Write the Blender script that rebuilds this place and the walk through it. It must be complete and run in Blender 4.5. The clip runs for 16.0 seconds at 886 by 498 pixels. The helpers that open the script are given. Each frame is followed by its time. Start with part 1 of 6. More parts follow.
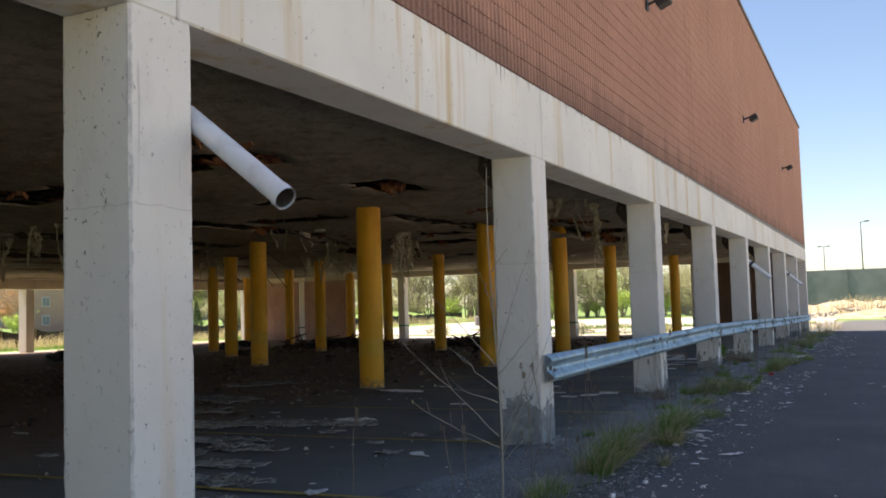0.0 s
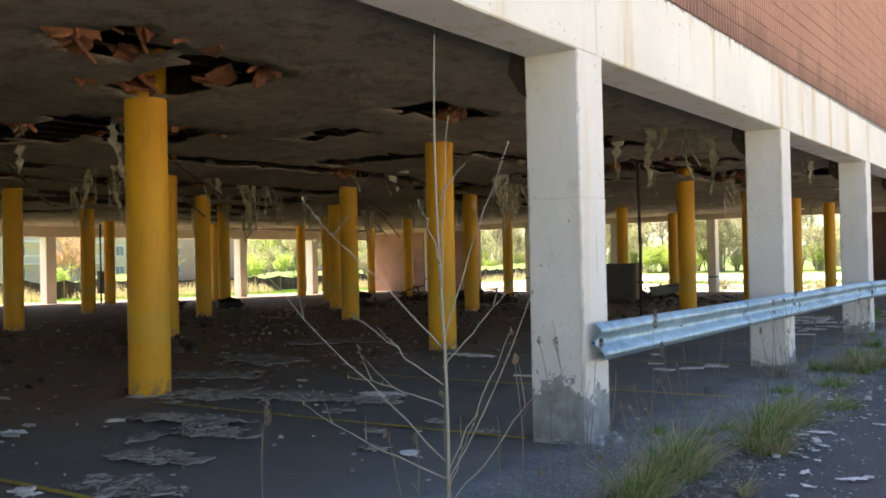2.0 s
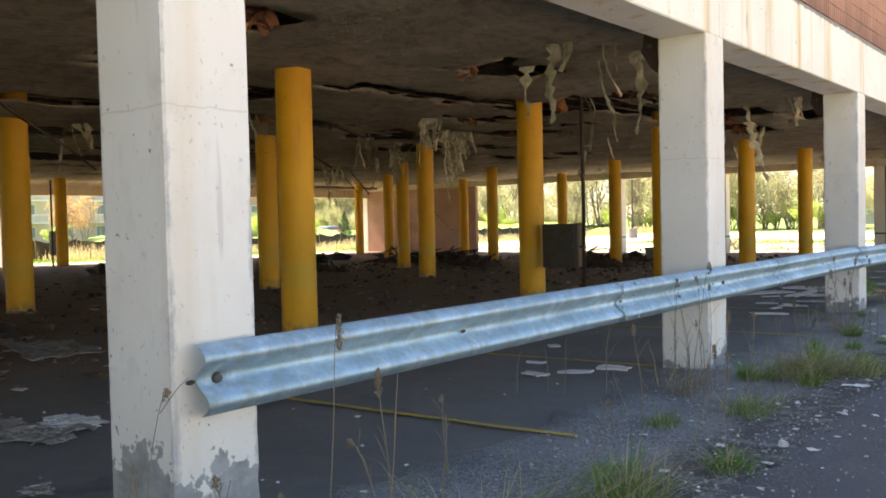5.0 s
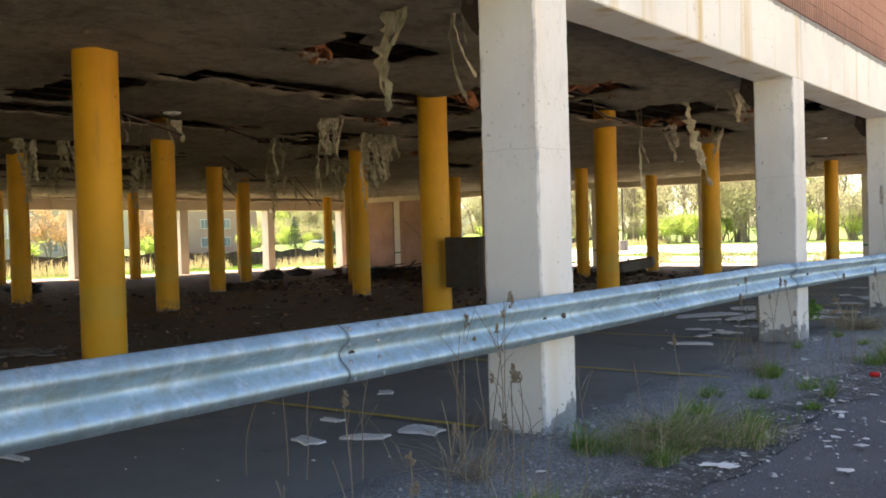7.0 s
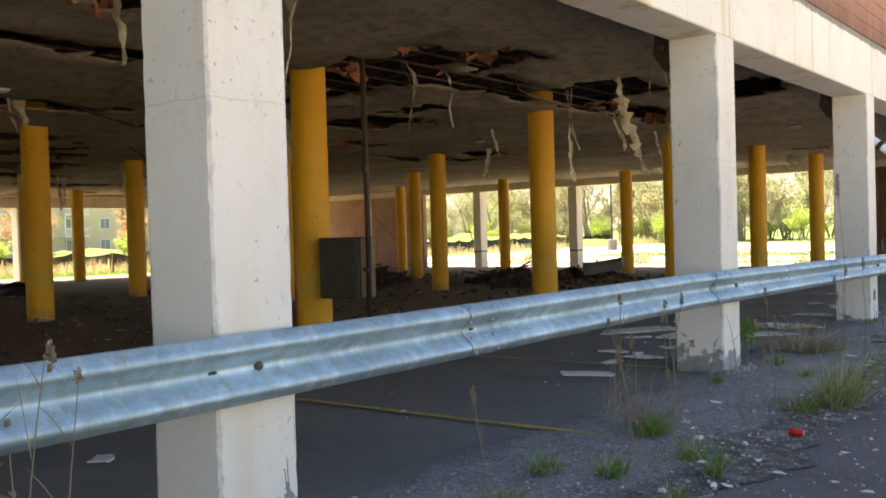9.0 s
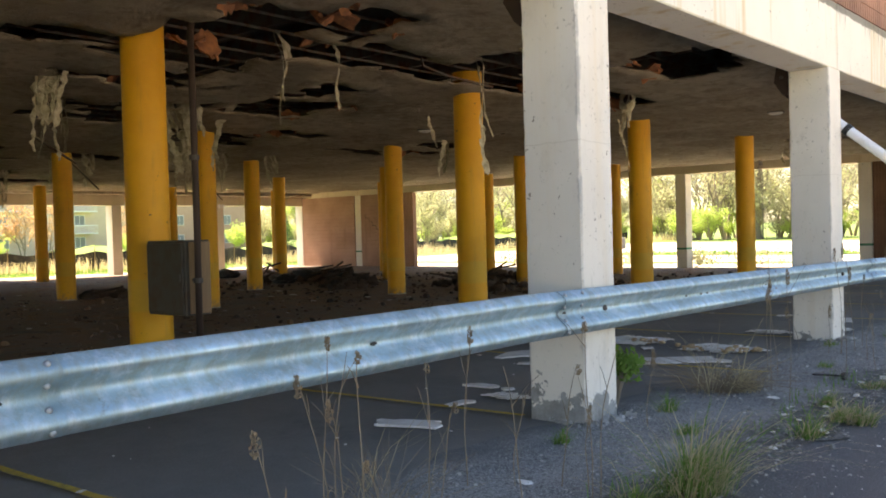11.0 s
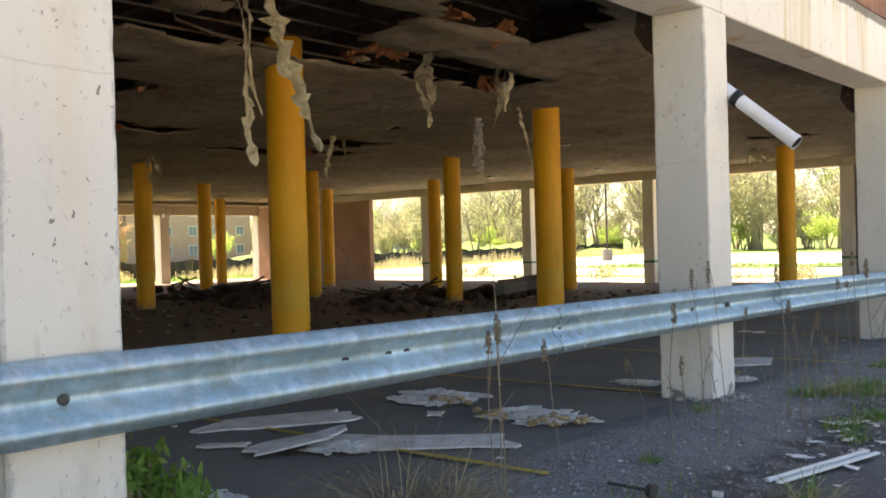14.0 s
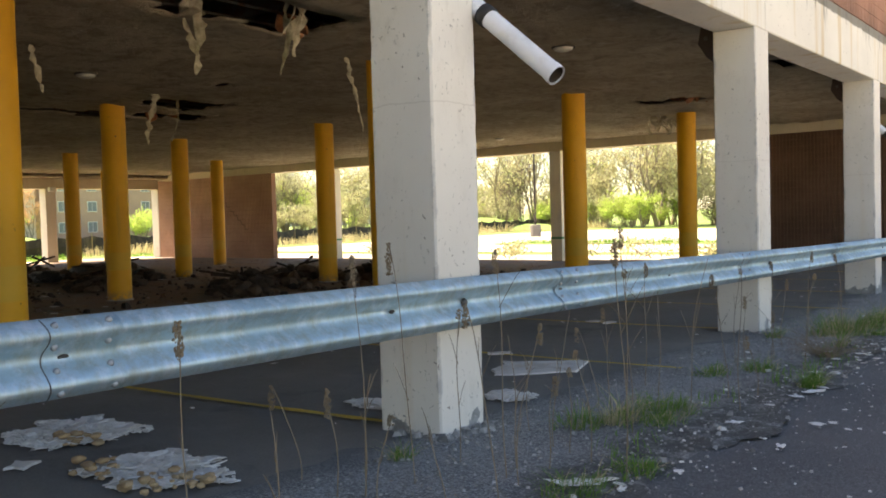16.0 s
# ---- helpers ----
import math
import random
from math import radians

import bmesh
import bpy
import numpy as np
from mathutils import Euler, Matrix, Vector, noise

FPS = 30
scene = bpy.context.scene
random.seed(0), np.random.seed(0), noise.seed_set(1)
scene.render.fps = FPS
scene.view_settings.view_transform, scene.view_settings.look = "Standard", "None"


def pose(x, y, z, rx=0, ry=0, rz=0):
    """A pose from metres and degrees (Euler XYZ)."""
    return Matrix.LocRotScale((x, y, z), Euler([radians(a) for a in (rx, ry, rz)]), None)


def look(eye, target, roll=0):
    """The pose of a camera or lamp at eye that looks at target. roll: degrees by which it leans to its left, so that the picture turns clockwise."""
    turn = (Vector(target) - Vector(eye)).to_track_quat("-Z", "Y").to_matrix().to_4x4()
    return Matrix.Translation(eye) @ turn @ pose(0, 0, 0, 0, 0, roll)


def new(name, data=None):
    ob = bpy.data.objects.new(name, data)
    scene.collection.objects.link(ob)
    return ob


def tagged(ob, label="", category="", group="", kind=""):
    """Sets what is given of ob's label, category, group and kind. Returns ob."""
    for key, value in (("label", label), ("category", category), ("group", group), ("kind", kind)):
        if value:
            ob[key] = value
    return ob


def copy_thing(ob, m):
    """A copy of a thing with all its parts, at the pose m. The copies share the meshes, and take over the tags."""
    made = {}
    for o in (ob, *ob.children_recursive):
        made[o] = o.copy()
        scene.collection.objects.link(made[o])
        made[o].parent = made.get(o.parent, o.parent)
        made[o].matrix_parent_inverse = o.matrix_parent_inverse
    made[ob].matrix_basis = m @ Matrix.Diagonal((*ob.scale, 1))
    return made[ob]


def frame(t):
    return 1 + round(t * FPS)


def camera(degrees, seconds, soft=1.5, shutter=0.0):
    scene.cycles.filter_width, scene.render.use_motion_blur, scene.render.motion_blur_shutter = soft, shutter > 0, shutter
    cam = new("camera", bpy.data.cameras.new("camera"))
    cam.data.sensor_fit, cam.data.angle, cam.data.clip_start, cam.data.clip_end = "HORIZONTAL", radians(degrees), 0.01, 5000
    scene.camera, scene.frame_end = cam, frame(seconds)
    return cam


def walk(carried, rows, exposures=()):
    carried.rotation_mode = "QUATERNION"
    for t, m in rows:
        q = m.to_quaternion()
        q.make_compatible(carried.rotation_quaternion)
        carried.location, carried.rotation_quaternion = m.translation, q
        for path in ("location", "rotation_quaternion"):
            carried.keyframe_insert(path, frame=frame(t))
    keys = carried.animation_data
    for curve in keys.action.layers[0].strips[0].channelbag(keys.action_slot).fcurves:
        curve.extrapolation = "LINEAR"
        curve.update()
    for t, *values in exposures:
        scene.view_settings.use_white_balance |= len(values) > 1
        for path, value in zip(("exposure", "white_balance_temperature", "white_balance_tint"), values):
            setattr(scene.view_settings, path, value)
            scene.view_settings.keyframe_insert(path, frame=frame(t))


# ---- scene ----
cam = camera(53.1, 16.0, soft=1.8)
METRES, EYE, TILT, LEAN, TURN = 22.4, 1.5, 0.0, 0.0, 26.0
ROWS = [
    (0.0, 0.0, 0.0, 0.0, 0.11, 3.68, 1.67),
    (0.5, 0.0144, 0.0271, 0.001, 2.93, 4.01, 1.6),
    (1.0, 0.0263, 0.0549, 0.0002, 6.02, 4.3, 1.39),
    (1.5, 0.0389, 0.0835, -0.0007, 8.23, 3.49, 1.24),
    (2.0, 0.0479, 0.1136, -0.0021, 9.56, 0.81, 1.2),
    (2.5, 0.0573, 0.1427, -0.0021, 10.76, -2.26, 1.18),
    (3.0, 0.0678, 0.1709, -0.0024, 12.34, -3.43, 1.23),
    (3.5, 0.0818, 0.1975, -0.0023, 12.84, -3.43, 1.22),
    (4.0, 0.0954, 0.2238, -0.0029, 12.41, -3.24, 1.25),
    (4.5, 0.1107, 0.2508, -0.0026, 11.77, -2.43, 1.37),
    (7.0, 0.1883, 0.3892, -0.005, 12.17, -0.99, 1.61),
    (7.5, 0.201, 0.418, -0.0052, 12.26, -1.34, 1.55),
    (8.0, 0.2126, 0.449, -0.0058, 12.34, -1.4, 1.55),
    (8.5, 0.2265, 0.4769, -0.0059, 12.35, -1.2, 1.61),
    (9.0, 0.2395, 0.5071, -0.0066, 12.39, -1.05, 1.65),
    (11.5, 0.3126, 0.6419, -0.0064, 14.34, -1.07, 1.61),
    (12.0, 0.3234, 0.6698, -0.007, 14.42, -0.46, 1.55),
    (12.5, 0.3368, 0.6967, -0.0073, 14.53, -0.03, 1.51),
    (13.0, 0.3485, 0.7255, -0.0083, 14.63, 0.05, 1.53),
    (13.5, 0.3615, 0.7534, -0.0089, 14.66, -0.36, 1.58),
    (14.0, 0.3739, 0.7832, -0.0093, 14.75, -0.47, 1.6),
    (14.5, 0.389, 0.8102, -0.0099, 14.77, -0.59, 1.54),
    (15.0, 0.403, 0.8379, -0.0113, 14.62, -1.39, 1.56),
    (15.5, 0.4197, 0.8677, -0.0113, 13.68, -2.01, 1.56),
    (16.0, 0.4347, 0.898, -0.0126, 11.55, -2.12, 1.61),
]
walk(cam, [(t, pose(0, 0, EYE, TILT, LEAN, TURN) @ pose(METRES * x, METRES * y, METRES * z, 90 + pitch, roll, yaw)) for t, x, y, z, yaw, pitch, roll in ROWS],
     [(0.0, 1.22, 6750, 16), (0.5, 1.38, 6850, 14), (1.0, 1.68, 6850, 15), (1.5, 1.90, 6900, 15), (3.0, 2.40, 7250, 16), (3.5, 2.40, 7350, 16), (4.5, 2.33, 7450, 16), (7.0, 2.17, 7500, 16), (8.0, 2.07, 7600, 16), (8.5, 2.03, 7700, 16), (9.0, 2.15, 7800, 16), (11.5, 2.28, 7750, 15), (12.5, 2.22, 7750, 15), (14.0, 2.12, 7850, 15), (15.0, 1.97, 7850, 15), (16.0, 1.97, 7950, 15)])

# ---- world, sun, exposure ----
SUN_EL, SUN_AZ = 58.0, 4.0        # elevation; degrees off due -x, towards -y
world = bpy.data.worlds.new("sky")
scene.world = world
world.use_nodes = True
wn = world.node_tree
sky = wn.nodes.new("ShaderNodeTexSky")
sky.sky_type = "NISHITA"
sky.sun_disc = False
sky.sun_elevation = radians(SUN_EL)
sky.sun_rotation = radians(270 - SUN_AZ)
sky.air_density, sky.dust_density, sky.ozone_density = 1.0, 0.25, 1.6
wn.nodes["Background"].inputs["Strength"].default_value = 0.082
wn.links.new(sky.outputs[0], wn.nodes["Background"].inputs["Color"])

sun = new("sun", bpy.data.lights.new("sun", "SUN"))
sun.data.energy, sun.data.angle, sun.data.color = 5.5, radians(0.55), (1.0, 0.89, 0.72)
ca, sa = math.cos(radians(SUN_EL)), math.sin(radians(SUN_EL))
sun.matrix_world = look((-ca * math.cos(radians(SUN_AZ)) * 60, -ca * math.sin(radians(SUN_AZ)) * 60, sa * 60), (0, 0, 0))


# ---- materials ----
def mat(name, base, rough=0.8, metal=0.0, spec=0.4):
    m = bpy.data.materials.new(name)
    m.use_nodes = True
    b = m.node_tree.nodes["Principled BSDF"]
    b.inputs["Base Color"].default_value = (*base, 1)
    b.inputs["Roughness"].default_value = rough
    b.inputs["Metallic"].default_value = metal
    b.inputs["Specular IOR Level"].default_value = spec
    return m


class Graph:
    """Short hand for building a node material."""

    def __init__(self, m):
        self.t = m.node_tree
        self.b = self.t.nodes["Principled BSDF"]
        self.co = self.add("ShaderNodeTexCoord").outputs["Object"]
        self.geo = None

    def add(self, kind):
        return self.t.nodes.new(kind)

    def put(self, socket, value):
        if hasattr(value, "node"):
            self.t.links.new(value, socket)
        else:
            socket.default_value = value

    def world_co(self):
        if self.geo is None:
            self.geo = self.add("ShaderNodeNewGeometry")
        return self.geo.outputs["Position"]

    def scaled(self, co, s):
        n = self.add("ShaderNodeMapping")
        self.t.links.new(co, n.inputs["Vector"])
        n.inputs["Scale"].default_value = s
        return n.outputs["Vector"]

    def noise(self, scale, detail=5, rough=0.6, co=None, stretch=None, w=0.0):
        n = self.add("ShaderNodeTexNoise")
        co = co or self.world_co()
        if stretch:
            co = self.scaled(co, stretch)
        self.t.links.new(co, n.inputs["Vector"])
        n.inputs["Scale"].default_value = scale
        n.inputs["Detail"].default_value = detail
        n.inputs["Roughness"].default_value = rough
        n.inputs["Distortion"].default_value = w
        return n.outputs["Fac"]

    def cells(self, scale, feature="F1", co=None):
        n = self.add("ShaderNodeTexVoronoi")
        n.feature = feature
        self.t.links.new(co or self.world_co(), n.inputs["Vector"])
        n.inputs["Scale"].default_value = scale
        return n.outputs["Distance"]

    def ramp(self, fac, lo, hi, a=0.0, b=1.0):
        n = self.add("ShaderNodeMapRange")
        self.put(n.inputs["Value"], fac)
        for k, v in (("From Min", lo), ("From Max", hi), ("To Min", a), ("To Max", b)):
            n.inputs[k].default_value = v
        return n.outputs["Result"]

    def math(self, op, a, b=0.0):
        n = self.add("ShaderNodeMath")
        n.operation = op
        self.put(n.inputs[0], a)
        self.put(n.inputs[1], b)
        return n.outputs[0]

    def mix(self, fac, a, b, mode="MIX"):
        n = self.add("ShaderNodeMix")
        n.data_type, n.blend_type = "RGBA", mode
        self.put(n.inputs[0], fac)
        for s, v in ((n.inputs[6], a), (n.inputs[7], b)):
            self.put(s, v if hasattr(v, "node") else (*v, 1))
        return n.outputs[2]

    def height(self, co=None):
        n = self.add("ShaderNodeSeparateXYZ")
        self.t.links.new(co or self.world_co(), n.inputs[0])
        return n.outputs

    def rnd(self):
        return self.add("ShaderNodeObjectInfo").outputs["Random"]

    def island(self):
        if self.geo is None:
            self.geo = self.add("ShaderNodeNewGeometry")
        return self.geo.outputs["Random Per Island"]

    def colour(self, c):
        self.put(self.b.inputs["Base Color"], c)

    def rough(self, v):
        self.put(self.b.inputs["Roughness"], v)

    def bump(self, h, strength=0.3, dist=0.01):
        n = self.add("ShaderNodeBump")
        n.inputs["Strength"].default_value = strength
        n.inputs["Distance"].default_value = dist
        self.t.links.new(h, n.inputs["Height"])
        self.t.links.new(n.outputs[0], self.b.inputs["Normal"])


def painted_concrete(name, base, streak, dirt=(0.16, 0.14, 0.11), streaks=0.5, foot=0.0, drip_top=0.0, pits=0.0):
    m = mat(name, base, 0.85)
    g = Graph(m)
    big = g.noise(0.7, 4)
    fine = g.noise(22, 6, 0.7)
    c = g.mix(g.ramp(big, 0.35, 0.7), base, tuple(v * 0.86 for v in base))
    drip = g.noise(3.2, 4, 0.6, stretch=(1, 1, 0.06))
    c = g.mix(g.math("MULTIPLY", g.ramp(drip, 0.55, 0.72), streaks), c, streak)
    black = g.noise(9.0, 3, 0.6, stretch=(1, 1, 0.10), w=0.3)
    c = g.mix(g.math("MULTIPLY", g.ramp(black, 0.68, 0.74), 0.5 * streaks), c, dirt)
    chip = g.noise(11, 3, 0.75)
    c = g.mix(g.math("MULTIPLY", g.ramp(chip, 0.735, 0.76), 0.6), c, (0.40, 0.38, 0.36))
    pit = g.noise(26, 2, 0.5, w=0.6)
    c = g.mix(g.math("MULTIPLY", g.ramp(pit, 0.695, 0.72), g.ramp(g.noise(1.3, 4), 0.42, 0.55)), c, (0.26, 0.23, 0.19))
    scar = g.noise(4.0, 7, 0.8, w=1.0)
    c = g.mix(g.math("MULTIPLY", g.ramp(scar, 0.69, 0.71), 0.45), c, (0.48, 0.46, 0.43))
    if pits:
        zone = g.ramp(g.noise(1.7, 5, 0.7, stretch=(1, 1, 0.6)), 0.45, 0.63)
        c = g.mix(g.math("MULTIPLY", g.ramp(g.noise(7.0, 5, 0.7, stretch=(1, 1, 0.5), w=0.2), 0.52, 0.70, 0, 0.45), zone), c, (0.50, 0.46, 0.39))
        fleck = g.ramp(g.noise(34, 3, 0.6, stretch=(1, 1, 0.7), w=0.4), 0.655, 0.685)
        c = g.mix(g.math("MULTIPLY", fleck, g.math("ADD", g.math("MULTIPLY", zone, 0.8 * pits), 0.12)), c, (0.09, 0.08, 0.065))
    if drip_top:
        ragged_z = g.math("ADD", g.height()[2], g.math("MULTIPLY", g.noise(5.0, 4, 0.7, stretch=(1, 1, 0.02)), -0.75))
        line = g.ramp(g.noise(17.0, 3, 0.6, stretch=(1, 1, 0.025)), 0.60, 0.66)
        c = g.mix(g.math("MULTIPLY", g.math("MULTIPLY", line, g.ramp(ragged_z, drip_top - 0.52, drip_top - 0.36)), 0.85), c, (0.07, 0.06, 0.045))
        edge = g.math("ADD", g.height()[2], g.math("MULTIPLY", g.noise(9.0, 5, 0.7), 0.12))
        c = g.mix(g.ramp(edge, drip_top + 0.035, drip_top + 0.055, 0, 0.8), c, (0.10, 0.09, 0.07))
    if foot:
        co = g.height(g.co)
        joint = g.math("ADD", g.math("ADD", co[2], g.math("MULTIPLY", g.rnd(), 0.30)), g.math("MULTIPLY", g.noise(6, 4, 0.7), 0.05))
        c = g.mix(g.ramp(g.math("ABSOLUTE", g.math("SUBTRACT", joint, 2.24)), 0.006, 0.002, 0, 0.45), c, (0.50, 0.46, 0.40))
        corner = g.math("ADD", g.math("ABSOLUTE", co[0]), g.math("ABSOLUTE", co[1]))
        worn = g.math("ADD", corner, g.math("MULTIPLY", g.noise(4.5, 6, 0.8, stretch=(1, 1, 0.5)), 0.16))
        c = g.mix(g.ramp(worn, 0.525, 0.545, 0, 0.7), c, (0.40, 0.39, 0.38))
        lump = g.math("ADD", g.height(g.co)[2], g.math("MULTIPLY", g.ramp(g.noise(2.6, 5, 0.7), 0.3, 0.7, -0.5, 0.5), 0.5))
        grey = g.mix(g.ramp(g.noise(6, 5, 0.7), 0.4, 0.65), (0.36, 0.36, 0.35), (0.22, 0.215, 0.20))
        lump = g.math("ADD", lump, g.math("MULTIPLY", g.rnd(), 0.20))
        c = g.mix(g.ramp(lump, foot + 0.162, foot + 0.138), c, grey)
    g.colour(c)
    g.rough(g.ramp(fine, 0.3, 0.7, 0.75, 0.95))
    g.bump(g.math("ADD", g.math("MULTIPLY", fine, 0.5), g.math("MULTIPLY", g.ramp(chip, 0.70, 0.73), -0.6)), 0.35, 0.008)
    return m


M_COLUMN = painted_concrete("white_painted_concrete", (0.80, 0.76, 0.695), (0.66, 0.53, 0.34), streaks=0.35, foot=0.16, pits=0.28)
M_PITTED = painted_concrete("pitted_white_concrete", (0.80, 0.76, 0.685), (0.66, 0.52, 0.32), streaks=0.6, foot=-0.02, pits=1.0)
M_HIGHFOOT = painted_concrete("white_concrete_high_bare_foot", (0.80, 0.76, 0.695), (0.66, 0.53, 0.34), streaks=0.4, foot=0.50, pits=0.3)
M_LOWFOOT = painted_concrete("white_concrete_low_bare_foot", (0.80, 0.76, 0.695), (0.66, 0.53, 0.34), streaks=0.35, foot=0.05, pits=0.3)
M_FLAKED = painted_concrete("flaking_white_concrete", (0.79, 0.75, 0.68), (0.62, 0.50, 0.34), streaks=0.4, foot=-0.04, pits=0.6)
FEET = {3: M_PITTED, 4: M_HIGHFOOT, 5: M_LOWFOOT, 7: M_FLAKED, 8: M_FLAKED}
M_PLAINCOL = painted_concrete("plain_white_concrete", (0.78, 0.74, 0.66), (0.60, 0.50, 0.34), streaks=0.3)
M_BEAM = painted_concrete("stained_beam_paint", (0.81, 0.775, 0.70), (0.60, 0.46, 0.24), streaks=1.0, drip_top=3.93)
M_CREAM = painted_concrete("cream_beam_paint", (0.70, 0.62, 0.46), (0.5, 0.4, 0.25), streaks=0.5)
M_GREEN = mat("green_paint", (0.05, 0.22, 0.12), 0.7)

M_YELLOW = mat("yellow_column_paint", (0.78, 0.42, 0.025), 0.5)
g = Graph(M_YELLOW)
n1, n2, n3 = g.noise(1.3, 5), g.noise(14, 6, 0.7), g.noise(5, 4, 0.7, stretch=(1, 1, 0.15))
c = g.mix(g.ramp(n1, 0.35, 0.7), (0.80, 0.40, 0.018), (0.70, 0.33, 0.015))
c = g.mix(g.math("MULTIPLY", g.ramp(n3, 0.56, 0.75), 0.55), c, (0.42, 0.25, 0.04))
c = g.mix(g.ramp(g.noise(7, 4, 0.75), 0.67, 0.71), c, (0.14, 0.09, 0.04))
zz = g.height(g.co)[2]
low = g.math("MULTIPLY", g.ramp(g.math("ADD", zz, g.math("MULTIPLY", n1, 0.25)), 0.36, 0.16), g.ramp(g.noise(9, 4), 0.42, 0.55))
c = g.mix(g.math("MULTIPLY", low, 0.8), c, (0.16, 0.13, 0.10))
band = g.math("MULTIPLY", g.ramp(zz, 0.60, 0.63), g.ramp(zz, 0.98, 0.95))
c = g.mix(g.math("MULTIPLY", band, 0.25), c, (0.50, 0.42, 0.08))
g.colour(c)
g.rough(g.ramp(n2, 0.3, 0.7, 0.42, 0.7))
g.bump(n2, 0.2, 0.006)

M_BRICK = mat("ribbed_brown_block", (0.33, 0.155, 0.10), 0.9)
g = Graph(M_BRICK)
n1, n2 = g.noise(0.35, 5), g.noise(30, 5, 0.7)
c = g.mix(g.ramp(n1, 0.3, 0.7), (0.44, 0.240, 0.168), (0.36, 0.190, 0.132))
c = g.mix(g.math("MULTIPLY", g.island(), 0.30), c, (0.34, 0.17, 0.12))
c = g.mix(g.math("MULTIPLY", g.rnd(), 0.22), c, (0.50, 0.27, 0.185))
c = g.mix(g.math("MULTIPLY", g.ramp(g.noise(2.5, 4, 0.6, stretch=(1, 1, 0.08)), 0.58, 0.75), 0.5), c, (0.22, 0.11, 0.08))
low = g.math("ADD", g.height()[2], g.math("MULTIPLY", g.noise(1.6, 5, 0.7, stretch=(1, 1, 0.12)), -1.6))
c = g.mix(g.ramp(low, 3.62, 3.18, 0, 0.6), c, (0.13, 0.075, 0.058))
c = g.mix(g.ramp(n2, 0.45, 0.8, 0, 0.35), c, (0.56, 0.34, 0.25))
g.colour(c)
g.bump(n2, 0.5, 0.006)

M_MORTAR = mat("dark_mortar", (0.25, 0.145, 0.105), 0.95)
g = Graph(M_MORTAR)
g.bump(g.noise(40), 0.4, 0.004)

M_CEIL = mat("stained_stucco_ceiling", (0.30, 0.26, 0.20), 0.95)
g = Graph(M_CEIL)
n1, n2, n3 = g.noise(0.45, 6, 0.65), g.noise(3.0, 6, 0.7, stretch=(1, 0.45, 1)), g.noise(28, 5, 0.7)
c = g.mix(g.ramp(n1, 0.35, 0.65), (0.53, 0.455, 0.34), (0.35, 0.285, 0.195))
c = g.mix(g.ramp(n2, 0.5, 0.72, 0, 0.6), c, (0.25, 0.20, 0.14))
c = g.mix(g.ramp(g.noise(1.6, 6, 0.75, stretch=(0.25, 1, 1)), 0.56, 0.66, 0, 0.55), c, (0.22, 0.165, 0.10))
c = g.mix(g.ramp(g.noise(0.9, 4, 0.7), 0.62, 0.70, 0, 0.6), c, (0.54, 0.49, 0.40))
c = g.mix(g.ramp(g.noise(5.5, 6, 0.7, stretch=(1, 0.7, 1)), 0.50, 0.62, 0, 0.5), c, (0.20, 0.155, 0.10))
c = g.mix(g.ramp(g.noise(4.0, 5, 0.7, stretch=(0.7, 1, 1)), 0.60, 0.70, 0, 0.5), c, (0.62, 0.56, 0.46))
g.colour(c)
g.bump(g.math("ADD", g.math("ADD", n2, g.math("MULTIPLY", n3, 0.5)), g.math("MULTIPLY", g.noise(9, 5, 0.75, stretch=(0.5, 1, 1)), 0.7)), 1.0, 0.13)

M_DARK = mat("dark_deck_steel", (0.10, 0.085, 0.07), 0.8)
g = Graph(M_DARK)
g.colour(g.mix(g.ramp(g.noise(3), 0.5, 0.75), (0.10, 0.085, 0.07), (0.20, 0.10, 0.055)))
M_STRUT = mat("rusty_ceiling_channel", (0.16, 0.14, 0.12), 0.6, 0.4)
g = Graph(M_STRUT)
g.colour(g.mix(g.ramp(g.noise(6), 0.45, 0.6), (0.15, 0.14, 0.125), (0.13, 0.068, 0.036)))
M_INSUL = mat("orange_insulation", (0.42, 0.17, 0.07), 0.95)
g = Graph(M_INSUL)
g.colour(g.mix(g.ramp(g.noise(7), 0.35, 0.65), (0.46, 0.19, 0.08), (0.20, 0.09, 0.05)))
g.bump(g.noise(35), 0.8, 0.02)
M_TANWAD = mat("tan_insulation", (0.52, 0.36, 0.20), 0.95)
g = Graph(M_TANWAD)
g.colour(g.mix(g.ramp(g.noise(9), 0.35, 0.65), (0.56, 0.40, 0.23), (0.38, 0.25, 0.14)))
g.bump(g.noise(35), 0.8, 0.02)
M_RAG = mat("torn_insulation_felt", (0.42, 0.38, 0.27), 0.95)
g = Graph(M_RAG)
g.colour(g.mix(g.ramp(g.noise(9), 0.35, 0.65), (0.62, 0.57, 0.43), (0.36, 0.31, 0.21)))
g.bump(g.noise(30), 0.8, 0.02)

